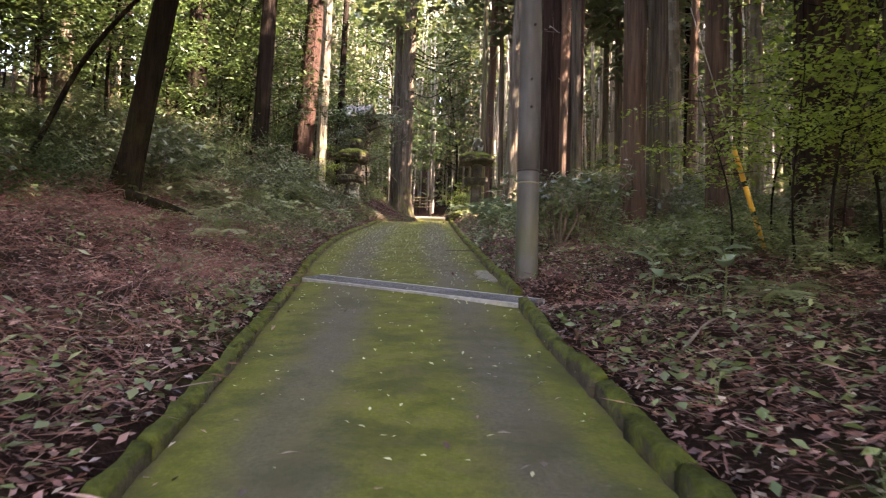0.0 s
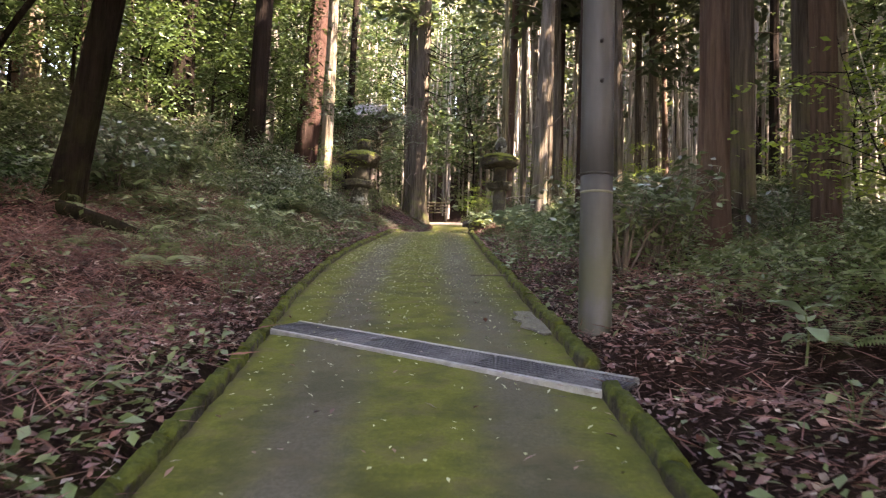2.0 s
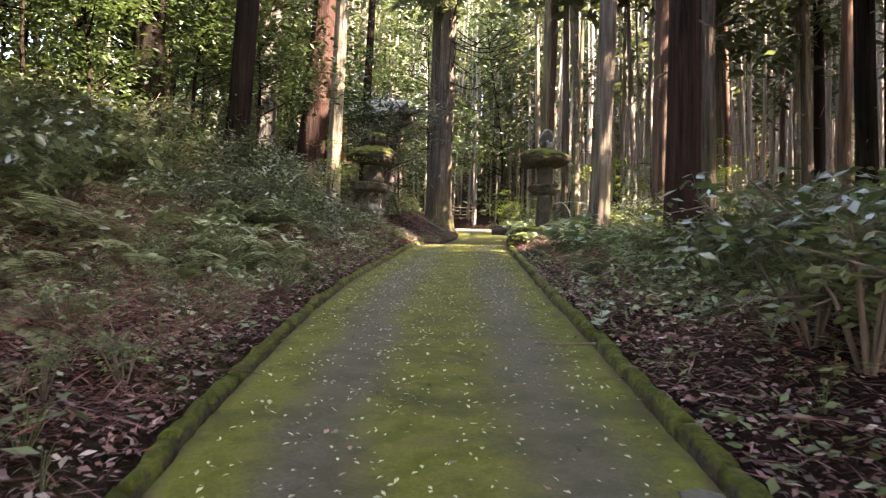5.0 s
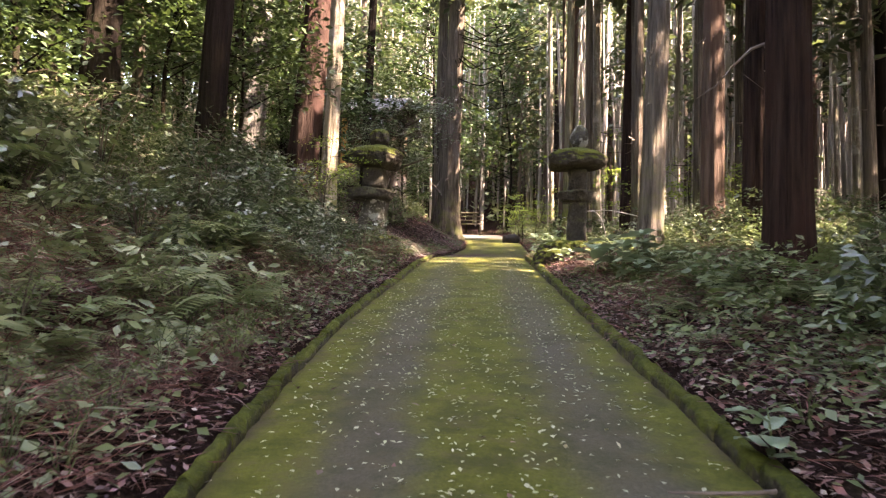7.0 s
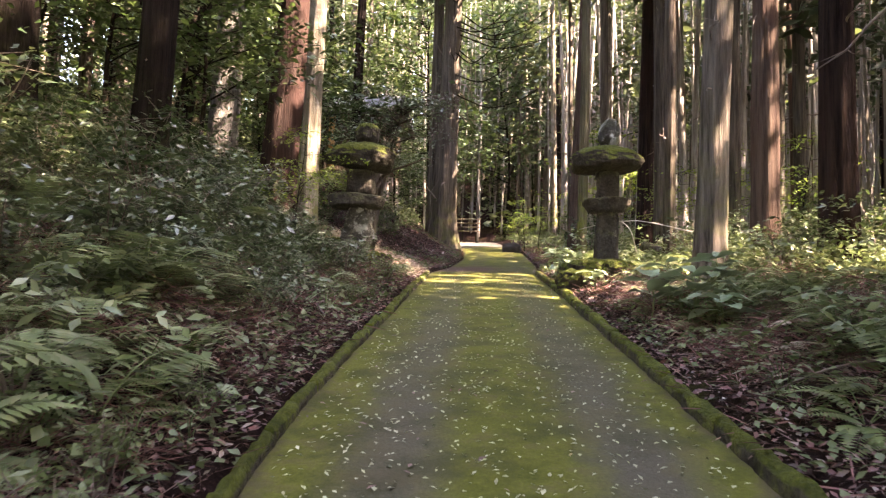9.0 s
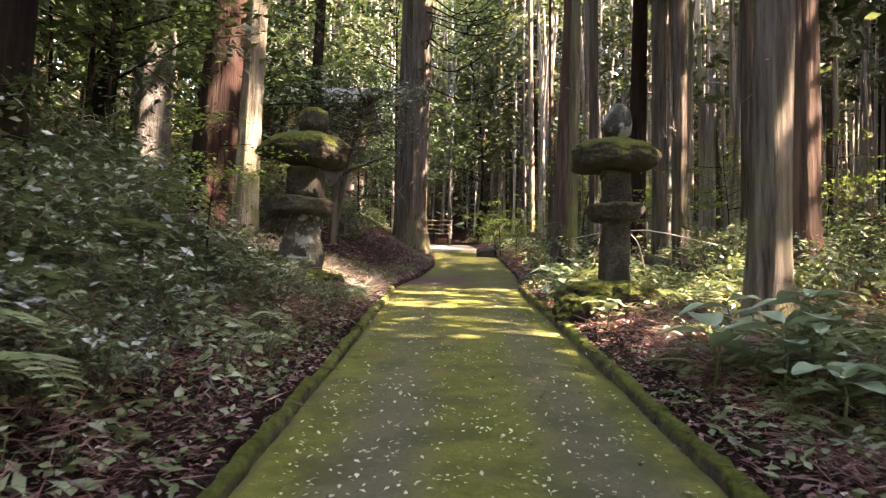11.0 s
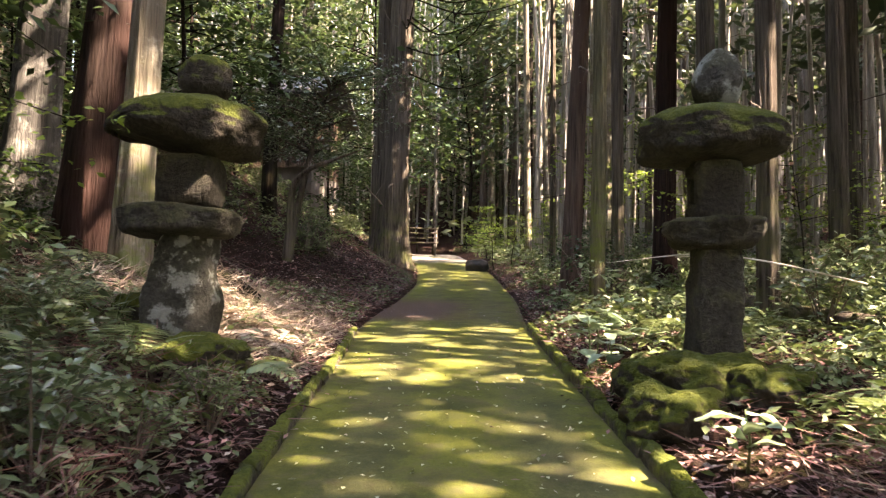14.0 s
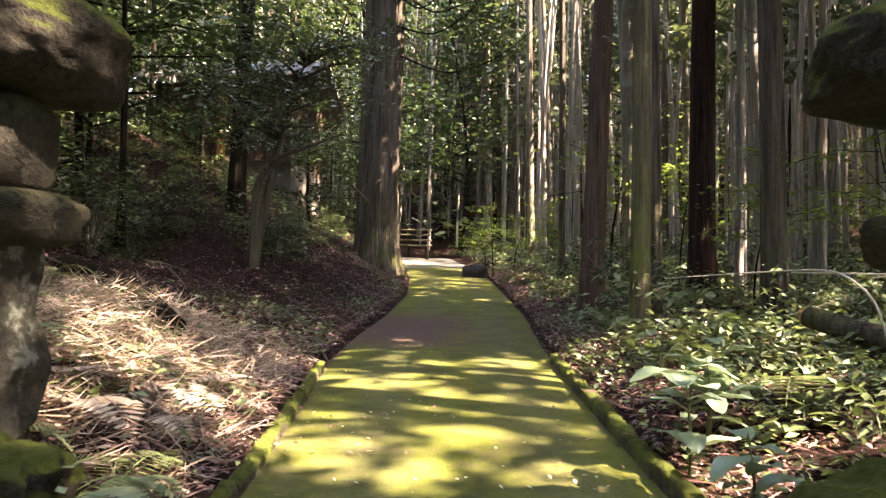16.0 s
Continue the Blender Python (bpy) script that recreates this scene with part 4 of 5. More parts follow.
tagged(new("cedar_woods", smooth_tris("cedar_woods", joined(far_stems), BARK_HAZE)), "close-set thin stems of the far plantation, paled by haze in their bark", "woods", kind="stuff")
P0 = protos
for k, P in enumerate(P0):
    x, y = ((7.5, 16), (14.5, 29), (9.5, 29), (6.5, 31), (10, 33), (5.2, 38), (7, 43))[k]
    P.matrix_basis = pose(x, y, float(ground_z(x, y)), 0, 0, 40 * k)

# ---- undergrowth ----
def frond_mesh(name, length, arch, mat, pairs=17):
    """A fern frond that rises from its foot and bends over."""
    s = np.linspace(0, 1, 9)
    out, up = length * (0.85 * s + 0.1 * s * s), length * arch * (s * 1.5 - 1.55 * s ** 2.1)
    path = np.stack([out, 0 * s, up], 1)
    items = [tube_arrays(path, np.linspace(0.006, 0.0015, 9) * (length / 0.7), 3, cap=False)]
    t = np.repeat(np.linspace(0.16, 0.99, pairs), 2)
    sgn = np.tile([1.0, -1.0], pairs)
    p = np.stack([np.interp(t, s, path[:, k]) for k in range(3)], 1)
    d = np.stack([0.35 + 0 * t, sgn * (1 + 0 * t), -0.12 + 0 * t], 1)
    ln = 0.30 * length * np.sin(np.clip((t - 0.05) / 0.95, 0, 1) ** 0.65 * np.pi * 0.93 + 0.12) + 0.01
    nrm = np.tile([0.25, 0, 1.0], (len(t), 1))
    items.append(leaf_arrays(p, d, nrm, ln, np.minimum(ln * 0.30, 0.062 * length), 0.1))
    return tri_mesh(name, *joined(items), mat)


FRONDS = [frond_mesh("frond", l, a, LEAF_FERN) for l, a in ((0.55, 0.75), (0.7, 0.6), (0.85, 0.8), (0.62, 0.35))]
DRY_FROND = [frond_mesh("frond", l, a, DRY, 13) for l, a in ((0.6, 0.5), (0.75, 0.25))]


def fern(fronds, count, seed, label, group):
    g = np.random.default_rng(seed)
    F = thing("fern", (0, 0, -300), label, "fern", group)
    for k in range(count):
        part("frond", fronds[g.integers(0, len(fronds))], F, m=pose(0, 0, 0, 0, g.normal(0, 14), 360 * k / count + g.normal(0, 14)) @ Matrix.Scale(g.uniform(0.75, 1.1), 4))
    return F


FERNS = [fern(FRONDS, k, 300 + k, "green fern with arching feathery fronds on the leaf litter", "ferns along the road") for k in (6, 8, 9, 7)]
DRY_FERN = fern(DRY_FROND, 9, 320, "collapsed dry fern with bleached fronds", "dry ferns")


def shrub(seed, height, leaves, size, mat, label):
    g = np.random.default_rng(seed)
    S = thing("shrub", (0, 0, -300), label, "shrub", "undergrowth shrubs")
    items, pts = [], []
    for k in range(9):
        a, lean = g.uniform(0, 6.283), g.uniform(0.15, 0.8)
        h = height * g.uniform(0.5, 1.0)
        tip = np.array([math.cos(a) * lean * h, math.sin(a) * lean * h, h])
        mid = tip * 0.55 + [0, 0, 0.12 * h]
        items.append(tube_arrays([(0, 0, -0.05), mid, tip], [0.012, 0.008, 0.003], 5, cap=False))
        for j in range(5):
            q = mid + (tip - mid) * g.uniform(0, 1)
            e = q + g.normal(0, 0.22 * height, 3) * [1, 1, 0.5]
            items.append(tube_arrays([q, e], [0.005, 0.002], 3, cap=False))
            n_ = leaves // 45
            t = g.uniform(0.3, 1.1, n_)[:, None]
            pts.append(q * (1 - t) + e * t + g.normal(0, 0.05 * height, (n_, 3)))
    part("stem", smooth_tris("stem", joined(items), TWIG), S)
    p = np.concatenate(pts)
    p[:, 2] = np.maximum(p[:, 2], 0.04)
    part("foliage", blades("foliage", p, mat, size, g, 0.3, 0.42, 0.3), S)
    return S


SHRUBS = [shrub(400 + k, h, n_, s, m_, lab) for k, (h, n_, s, m_, lab) in enumerate((
    (0.8, 360, (0.07, 0.13), LEAF_SHRUB, "low dark evergreen shrub with glossy pointed leaves"),
    (1.1, 500, (0.08, 0.15), LEAF_SHRUB, "evergreen shrub with glossy dark leaves on thin stems"),
    (0.6, 320, (0.05, 0.09), LEAF_WEED, "low bushy plant with small mid-green leaves"),
    (1.4, 560, (0.07, 0.13), LEAF_UNDER, "leafy sapling-like shrub with mid-green leaves")))]


def scatter(protos_, count, where, scale, seed, lift=-0.02):
    """Copies of plants on the ground where the plan allows them."""
    g = np.random.default_rng(seed)
    done, tries = 0, 0
    while done < count and tries < count * 60:
        tries += 1
        x, y = where(g)
        if left_x(y) - 0.3 < x < right_x(y) + 0.3:
            continue
        P = protos_[g.integers(0, len(protos_))]
        s = g.uniform(*scale)
        copy_thing(P, pose(x, y, float(ground_z(x, y)) + lift, g.normal(0, 6), g.normal(0, 6), g.uniform(0, 360)) @ Matrix.Diagonal((s, s, s, 1)))
        done += 1


def left_band(y0, y1, v0, v1):
    def pick(g):
        y = g.uniform(y0, y1)
        return float(left_x(y)) - 0.13 - g.uniform(v0, v1), y
    return pick


def right_band(y0, y1, w0, w1):
    def pick(g):
        y = g.uniform(y0, y1)
        return float(right_x(y)) + 0.13 + g.uniform(w0, w1), y
    return pick


scatter(FERNS, 26, left_band(8.5, 15, 0.9, 4.0), (0.55, 0.95), 501)
scatter(FERNS, 42, left_band(12.5, 23.5, 0.7, 3.8), (0.6, 1.2), 502)
scatter(FERNS, 10, left_band(22.5, 25, 0.25, 2.0), (0.5, 0.8), 515)
scatter(FERNS, 14, left_band(20.5, 24, 0.3, 2.4), (0.6, 0.95), 518)
scatter(FERNS, 12, left_band(12.5, 18, 0.5, 2.6), (0.45, 0.85), 517)
scatter(FERNS, 8, left_band(24, 29, 1.4, 3.0), (0.5, 0.9), 503)
scatter(FERNS, 14, right_band(6, 13, 1.6, 5), (0.5, 0.9), 504)
scatter(FERNS, 66, right_band(12, 23, 0.5, 5), (0.45, 0.9), 505)
scatter(FERNS, 40, right_band(23, 46, 0.8, 6), (0.5, 1.0), 506)
scatter(SHRUBS, 16, left_band(5, 11, 3.6, 8), (0.7, 1.2), 507)
scatter(SHRUBS, 46, left_band(16, 23.5, 1.8, 6.5), (0.6, 1.15), 508)
scatter(SHRUBS, 26, left_band(22, 34, 3.4, 9), (0.7, 1.2), 509)
scatter(SHRUBS[2:3], 34, left_band(10, 24, 0.25, 1.6), (0.4, 0.8), 510)
scatter(SHRUBS[:2], 22, left_band(18, 23.5, 0.6, 2.2), (0.45, 0.75), 516)
scatter(SHRUBS[:3], 14, right_band(9, 15, 1.6, 6), (0.6, 1.1), 511)
scatter(SHRUBS, 40, right_band(15, 30, 1.8, 9), (0.5, 1.1), 512)
scatter(SHRUBS[2:], 50, right_band(28, 60, 1.0, 12), (0.7, 1.4), 513)
scatter(SHRUBS[2:], 20, left_band(34, 60, 2.2, 8), (0.6, 1.3), 514)
for P in (*FERNS, *SHRUBS):
    x, y = rng.uniform(2.5, 5), rng.uniform(15, 24)
    P.matrix_basis = pose(x, y, float(ground_z(x, y)) - 0.02, 0, 0, 30)


def seedling(seed, leaves, size, mat, label):
    """A low herb: leaves on short stalks round one foot."""
    g = np.random.default_rng(seed)
    S = thing("seedling", (0, 0, -300), label, "plant", "small plants on the forest floor")
    a = np.arange(leaves) * 2.4 + g.normal(0, 0.3, leaves)
    rise, reach = g.uniform(0.05, 0.26, leaves), g.uniform(0.03, 0.16, leaves)
    tips = np.stack([np.cos(a) * reach, np.sin(a) * reach, rise], 1)
    tagged(part("stalk", smooth_tris("stalk", joined([tube_arrays([(0, 0, -0.03), tuple(t * [0.4, 0.4, 0.7]), tuple(t)], [0.004, 0.003, 0.002], 3, cap=False) for t in tips]), LEAF_WEED), S), kind="stuff")
    d = np.stack([np.cos(a), np.sin(a), g.normal(-0.15, 0.25, leaves)], 1)
    nrm = unit(np.stack([-0.2 * np.cos(a), -0.2 * np.sin(a), np.ones(leaves)], 1) + g.normal(0, 0.2, (leaves, 3)))
    ln = g.uniform(*size, leaves)
    items = []
    for sh, w, f in ((0.0, 0.42, 0.12), (0.12, 0.62, 0.05)):
        items.append(leaf_arrays(tips + d * (ln * sh)[:, None] * 0.5, d, nrm, ln * (1 - 0.5 * sh), ln * w * 0.8, f))
    part("foliage", tri_mesh("foliage", *joined(items), mat), S)
    return S


SEEDLINGS = [seedling(440 + k, n_, s_, m_, lab) for k, (n_, s_, m_, lab) in enumerate((
    (9, (0.07, 0.13), LEAF_SEED, "small herb with pale green oval leaves"),
    (12, (0.05, 0.09), LEAF_SEED, "low seedling with many small green leaves"),
    (7, (0.10, 0.17), LEAF_SEED, "young plant with a few broad green leaves"),
    (11, (0.07, 0.12), LEAF_SHRUB, "evergreen seedling with dark glossy leaves")))]
AUCUBA = [shrub(430 + k, h_, n_, (0.12, 0.21), LEAF_SEED if k else LEAF_SHRUB, "shrub with long pointed green leaves on arching stems") for k, (h_, n_) in enumerate(((1.2, 300), (0.9, 240)))]
scatter(SEEDLINGS, 70, left_band(12, 19, 0.15, 3.2), (0.8, 1.5), 541)
scatter(SEEDLINGS, 32, left_band(6, 12.5, 0.15, 2.4), (0.6, 1.2), 542)
scatter(SEEDLINGS, 36, left_band(19, 25, 0.1, 2.0), (0.7, 1.3), 543)
scatter(SEEDLINGS, 62, right_band(8, 17, 0.15, 3.0), (0.6, 1.3), 544)
scatter(SEEDLINGS, 66, right_band(16, 30, 0.2, 4.0), (0.7, 1.4), 545)
scatter(SEEDLINGS, 22, right_band(2.5, 8, 0.2, 2.6), (0.6, 1.1), 546)
scatter(AUCUBA, 22, left_band(13, 18.5, 2.6, 5.0), (0.7, 1.15), 547)
scatter(AUCUBA, 10, right_band(13, 17, 1.6, 4.0), (0.6, 1.0), 548)
scatter(FERNS, 26, left_band(13.5, 20, 0.6, 3.6), (0.7, 1.25), 549, 0.03)
scatter(FERNS, 26, right_band(16, 21, 1.2, 3.6), (0.8, 1.3), 550, 0.03)
for P in (*SEEDLINGS, *AUCUBA):
    x, y = rng.uniform(2.5, 5), rng.uniform(15, 24)
    P.matrix_basis = pose(x, y, float(ground_z(x, y)) - 0.02, 0, 0, 30)


# ---- loose litter ----
def sample_ground(count, seed, lo=-9, hi=6, y0=-3, y1=48):
    g = np.random.default_rng(seed)
    y = g.uniform(y0, y1, count)
    side = g.uniform(0, 1, count) < 0.5
    d = g.exponential(1.9, count).clip(0, 9)
    x = np.where(side, left_x(y) - 0.10 - d, right_x(y) + 0.10 + d)
    return np.stack([x, y, ground_z(x, y) + g.uniform(0.004, 0.035, count)], 1), g


def stuff(name, me, label, category):
    return tagged(new(name, me), label, category, kind="stuff")


p, g = sample_ground(100000, 601)
stuff("leaf_litter", blades("leaf_litter", p, LITTER, (0.03, 0.085), g, 0.55, 0.5), "dead brown and reddish leaves strewn over the soil", "leaf litter")
p, g = sample_ground(26000, 602)
k = len(p)
a = g.uniform(0, 6.283, k)
d = np.stack([np.cos(a), np.sin(a), g.normal(0.05, 0.2, k)], 1)
ln = g.uniform(0.12, 0.35, k)
stuff("cedar_sprigs", tri_mesh("cedar_sprigs", *leaf_arrays(p, d, np.tile([0, 0, 1.0], (k, 1)) + g.normal(0, 0.4, (k, 3)), ln, ln * 0.045, 0.3), SPRIG), "fallen reddish-brown cedar sprigs", "leaf litter")
p, g = sample_ground(42000, 603)
keep = (np.sin(1.1 * p[:, 0] + 0.6 * p[:, 1]) * np.cos(0.8 * p[:, 1] - 0.5 * p[:, 0]) + g.normal(0, 0.4, len(p)) + np.interp(p[:, 1], [0, 8, 12, 22, 30, 34, 40], [0.0, 0.15, 0.3, 0.4, 0.2, -0.5, 0.2])) > 0.25
p = p[keep] + [0, 0, 0.03]
stuff("ground_cover", blades("ground_cover", p + g.uniform(0, 0.1, (len(p), 1)) * [0, 0, 1], LEAF_WEED, (0.05, 0.11), g, 0.6, 0.55), "low green weeds and seedlings among the dead leaves", "ground cover")

g = np.random.default_rng(604)
y = np.concatenate([g.normal(16.0, 4.2, 2900), g.uniform(0, 28, 400)]).clip(-2, 29)
u = g.uniform(0.04, 0.96, len(y))
x = left_x(y) + (right_x(y) - left_x(y)) * u
p = np.stack([x, y, road_z(y) + 0.03], 1)
stuff("fallen_petals", blades("fallen_petals", p, PETAL, (0.022, 0.05), g, 0.9, 0.6), "small pale fallen petals and leaflets on the road", "petals")
y = g.uniform(-2, 34, 500)
x = left_x(y) + (right_x(y) - left_x(y)) * np.where(g.uniform(0, 1, 500) < 0.6, g.beta(0.4, 0.4, 500), g.uniform(0, 1, 500))
p = np.stack([x, y, road_z(y) + 0.03], 1)
stuff("road_litter", blades("road_litter", p, LITTER, (0.03, 0.08), g, 0.9, 0.5), "scattered brown leaves on the mossy road", "leaf litter")


def clumps(name, count, per, where, height, size, mat, seed, label, aspect=0.42, spread=0.1, flat=0.35):
    """Thick low growth: leaf tufts that stand at any level up to a height which changes over the ground."""
    g = np.random.default_rng(seed)
    xy = np.array([where(g) for _ in range(count)])
    x, y = xy[:, 0], xy[:, 1]
    patch = np.clip(0.55 + 0.45 * ripple(0.55 * x + 3, 0.5 * y) + 0.2 * ripple(1.3 * x, 1.2 * y), 0.05, 1.3)
    off = np.minimum(np.maximum(left_x(y) - x, x - right_x(y)) / 1.2, 1).clip(0.1, 1)
    z = ground_z(x, y) + height * patch * off * g.uniform(0.05, 1, count)
    p = np.repeat(np.stack([x, y, z], 1), per, 0) + g.normal(0, spread, (count * per, 3)) * [1, 1, 0.5]
    p[:, 2] = np.maximum(p[:, 2], ground_z(p[:, 0], p[:, 1]) + 0.02)
    hit = (p[:, 0] > left_x(p[:, 1]) - 0.02) & (p[:, 0] < right_x(p[:, 1]) + 0.02)
    stuff(name, blades(name, p[~hit], mat, size, g, flat, aspect, 0.25), label, "undergrowth")


clumps("undergrowth", 4200, 8, left_band(16.5, 24, 1.2, 7), 1.0, (0.08, 0.16), LEAF_SHRUB, 651, "dense dark evergreen undergrowth on the bank")
clumps("undergrowth", 1100, 7, left_band(12.5, 24, 0.35, 5), 0.35, (0.08, 0.17), LEAF_SEED, 652, "tangle of small leaves on the bank", 0.4)
clumps("undergrowth", 1500, 8, left_band(12.5, 17, 3.6, 8), 1.1, (0.09, 0.17), LEAF_SHRUB, 660, "evergreen shrubs high on the bank")
clumps("undergrowth", 2600, 9, left_band(4, 13, 3.4, 9), 1.0, (0.06, 0.12), LEAF_UNDER, 653, "leafy undergrowth above the bare bank")
clumps("undergrowth", 2300, 9, left_band(24, 36, 3.6, 10), 1.1, (0.06, 0.12), LEAF_UNDER, 654, "leafy undergrowth behind the lantern")
clumps("undergrowth", 5000, 8, right_band(13, 30, 0.6, 8), 0.55, (0.06, 0.13), LEAF_WEED, 655, "green undergrowth between the cedars")
clumps("undergrowth", 3500, 8, right_band(15, 32, 3, 10), 1.1, (0.07, 0.13), LEAF_SHRUB, 656, "dark glossy undergrowth between the cedars")
clumps("undergrowth", 4800, 8, right_band(28, 62, 0.5, 13), 0.9, (0.09, 0.2), LEAF_WEED, 657, "light green undergrowth under the far cedars")
clumps("undergrowth", 2500, 8, right_band(8.5, 14, 1.6, 8), 0.55, (0.06, 0.13), LEAF_WEED, 658, "ferny undergrowth under the dark cedars", 0.3)
clumps("undergrowth", 3500, 8, left_band(36, 66, 2.2, 12), 0.8, (0.09, 0.2), LEAF_WEED, 659, "undergrowth on the slope beyond the large cedar")


def brush(count, where, seed, label, rise=0.5, mat=SPRIG, size=(0.09, 0.26), lift=0.28):
    """Tangled dead twigs and cedar sprays standing loosely on the ground."""
    g = np.random.default_rng(seed)
    xy = np.array([where(g) for _ in range(count)])
    x, y = xy[:, 0], xy[:, 1]
    patch = np.clip(0.5 + 0.6 * ripple(0.8 * x + 1, 0.7 * y), 0.0, 1.2)
    z = ground_z(x, y) + lift * patch * g.uniform(0, 1, count)
    a = g.uniform(0, 6.283, count)
    d = np.stack([np.cos(a), np.sin(a), g.normal(0.0, rise, count)], 1)
    ln = g.uniform(*size, count)
    me = tri_mesh("brush", *leaf_arrays(np.stack([x, y, z], 1), d, g.normal(0, 1, (count, 3)), ln, ln * 0.022 + 0.0025, 0.4), mat)
    stuff("brush", me, label, "brush")


brush(32000, left_band(1, 16, 0.25, 4.6), 661, "reddish-brown tangle of dead cedar sprays on the bank")
brush(17000, left_band(14, 24, 0.2, 3.6), 662, "brown twigs tangled below the ferns", lift=0.35)
brush(15000, right_band(1, 24, 0.3, 4.5), 663, "reddish dead cedar sprays heaped by the kerb", 0.3, lift=0.2)
brush(9000, left_band(24.6, 29.5, 0.1, 2.6), 664, "bleached dry stalks and sprays in the sun", 0.5, DRY, (0.12, 0.35), 0.2)
brush(2500, right_band(19, 22.5, 0.4, 2.5), 665, "pinkish dry sprays in a heap", 0.4, DRY, (0.12, 0.35), 0.25)


brush(11000, right_band(17.5, 22.5, 0.35, 2.6), 666, "red-brown cedar sprays heaped at the foot of the trees", 0.4, lift=0.3)
brush(6000, left_band(10, 15, 0.2, 3), 667, "pinkish-brown dead sprays near the kerb", 0.4, lift=0.2)


# ---- distant woods ----
def far_woods():
    """Leaf masses of the wooded hillside past the end of the lane."""
    g = np.random.default_rng(670)
    k = 15000
    x, y = g.uniform(-60, 50, k), g.uniform(58, 112, k)
    side = g.uniform(0, 1, k) < 0.55
    y = np.where(side, g.uniform(4, 80, k), y)
    x = np.where(side, np.where(g.uniform(0, 1, k) < 0.7, left_x(y) - g.uniform(15, 34, k), right_x(y) + g.uniform(24, 38, k)), x)
    z = ground_z(x, y) + g.uniform(0.5, 20, k)
    p = np.repeat(np.stack([x, y, z], 1), 8, 0) + g.normal(0, 0.6, (k * 8, 3)) * [1, 1, 0.5]
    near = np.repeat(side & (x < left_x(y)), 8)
    stuff("distant_woods", blades("distant_woods", p[~near], LEAF_HAZE, (0.35, 0.75), g, 0.25, 0.5, 0.3), "green foliage of the wooded hillside, paled by haze in its colour", "woods")
    stuff("side_woods", blades("side_woods", p[near], LEAF_SHADE, (0.25, 0.55), g, 0.25, 0.5, 0.3), "broadleaf foliage deep in the wood, darkened to stand for shade", "woods")


far_woods()


def hillside_growth():
    """Bushes and saplings that cover the slopes farther off."""
    g = np.random.default_rng(675)
    k = 6500
    y = g.uniform(22, 108, k)
    x = np.where(g.uniform(0, 1, k) < 0.5, left_x(y) - g.uniform(7, 34, k), right_x(y) + g.uniform(9, 34, k))
    far = y > 64
    x = np.where(far, g.uniform(-45, 36, k), x)
    p = np.repeat(np.stack([x, y, ground_z(x, y) + g.uniform(0.05, 1.3, k)], 1), 6, 0) + g.normal(0, 0.3, (k * 6, 3)) * [1, 1, 0.5]
    p = p[(p[:, 0] < left_x(p[:, 1]) - 0.5) | (p[:, 0] > right_x(p[:, 1]) + 0.5)]
    stuff("hillside_growth", blades("hillside_growth", p, LEAF_WEED, (0.2, 0.45), g, 0.35, 0.5, 0.2), "bushy green growth over the wooded slopes", "undergrowth")


hillside_growth()


# ---- understorey trees ----
def sprayed_tree(seed, height, low, spread, clusters, leaves, size, mat, bark, label, name="understorey_tree", r=0.06, layered=0.25, group="understorey trees"):
    """A slender broadleaf tree: bent stem, limbs, and leaves in flat sprays with gaps between."""
    g = np.random.default_rng(seed)
    T = thing(name, (0, 0, -300), label, "tree", group)
    s = np.linspace(0, 1, 12)
    bx, by = g.normal(0, 0.10 * height), g.normal(0, 0.10 * height)
    path = np.stack([bx * s ** 1.5, by * s ** 1.5 + 0.03 * height * np.sin(5 * s), height * s - 0.1], 1)
    part("trunk", smooth_tris("trunk", tube_arrays(path, r * (1 - 0.85 * s) * (1 + 0.4 * np.exp(-s * 25)), 9, seed, 0.03, 3), bark), T)
    limbs, pts = [], []
    for k in range(clusters):
        t = g.uniform(low / height, 1.0)
        o = np.array([np.interp(t, s, path[:, c]) for c in range(3)])
        a, reach = g.uniform(0, 6.283), spread * (1.15 - 0.6 * t) * g.uniform(0.5, 1.1)
        e = o + np.array([math.cos(a) * reach, math.sin(a) * reach, g.uniform(-0.1, 0.45) * reach])
        limbs.append(tube_arrays([o, (o + e) / 2 + [0, 0, 0.1 * reach], e], [r * 0.35, r * 0.2, 0.004], 4, cap=False))
        n_ = leaves // clusters
        f = g.uniform(0.35, 1.15, n_)[:, None]
        pts.append(o * (1 - f) + e * f + g.normal(0, 0.26 * reach, (n_, 3)) * [1, 1, layered])
    tagged(part("branching", smooth_tris("branching", joined(limbs), bark), T), kind="stuff")
    part("foliage", blades("foliage", np.concatenate(pts), mat, size, g, 0.3, 0.5, 0.2), T)
    return T


UNDER = [sprayed_tree(700 + k, h, lo, sp, c, n_, (0.10, 0.21), LEAF_UNDER, BARK_DARK_SHADE, "slender broadleaf tree with airy mid-green foliage", r=0.05 + 0.01 * k) for k, (h, lo, sp, c, n_) in enumerate(
    ((6.5, 1.4, 2.3, 34, 2900), (8.5, 2.0, 2.6, 40, 3300), (5.0, 0.8, 2.0, 30, 2600)))]
MAPLE = sprayed_tree(720, 2.6, 1.2, 1.2, 16, 900, (0.05, 0.09), LEAF_MAPLE, BARK_DARK_SHADE, "young maple with flat sprays of bright green leaves", "maple_sapling", 0.018, 0.08, "maple saplings")
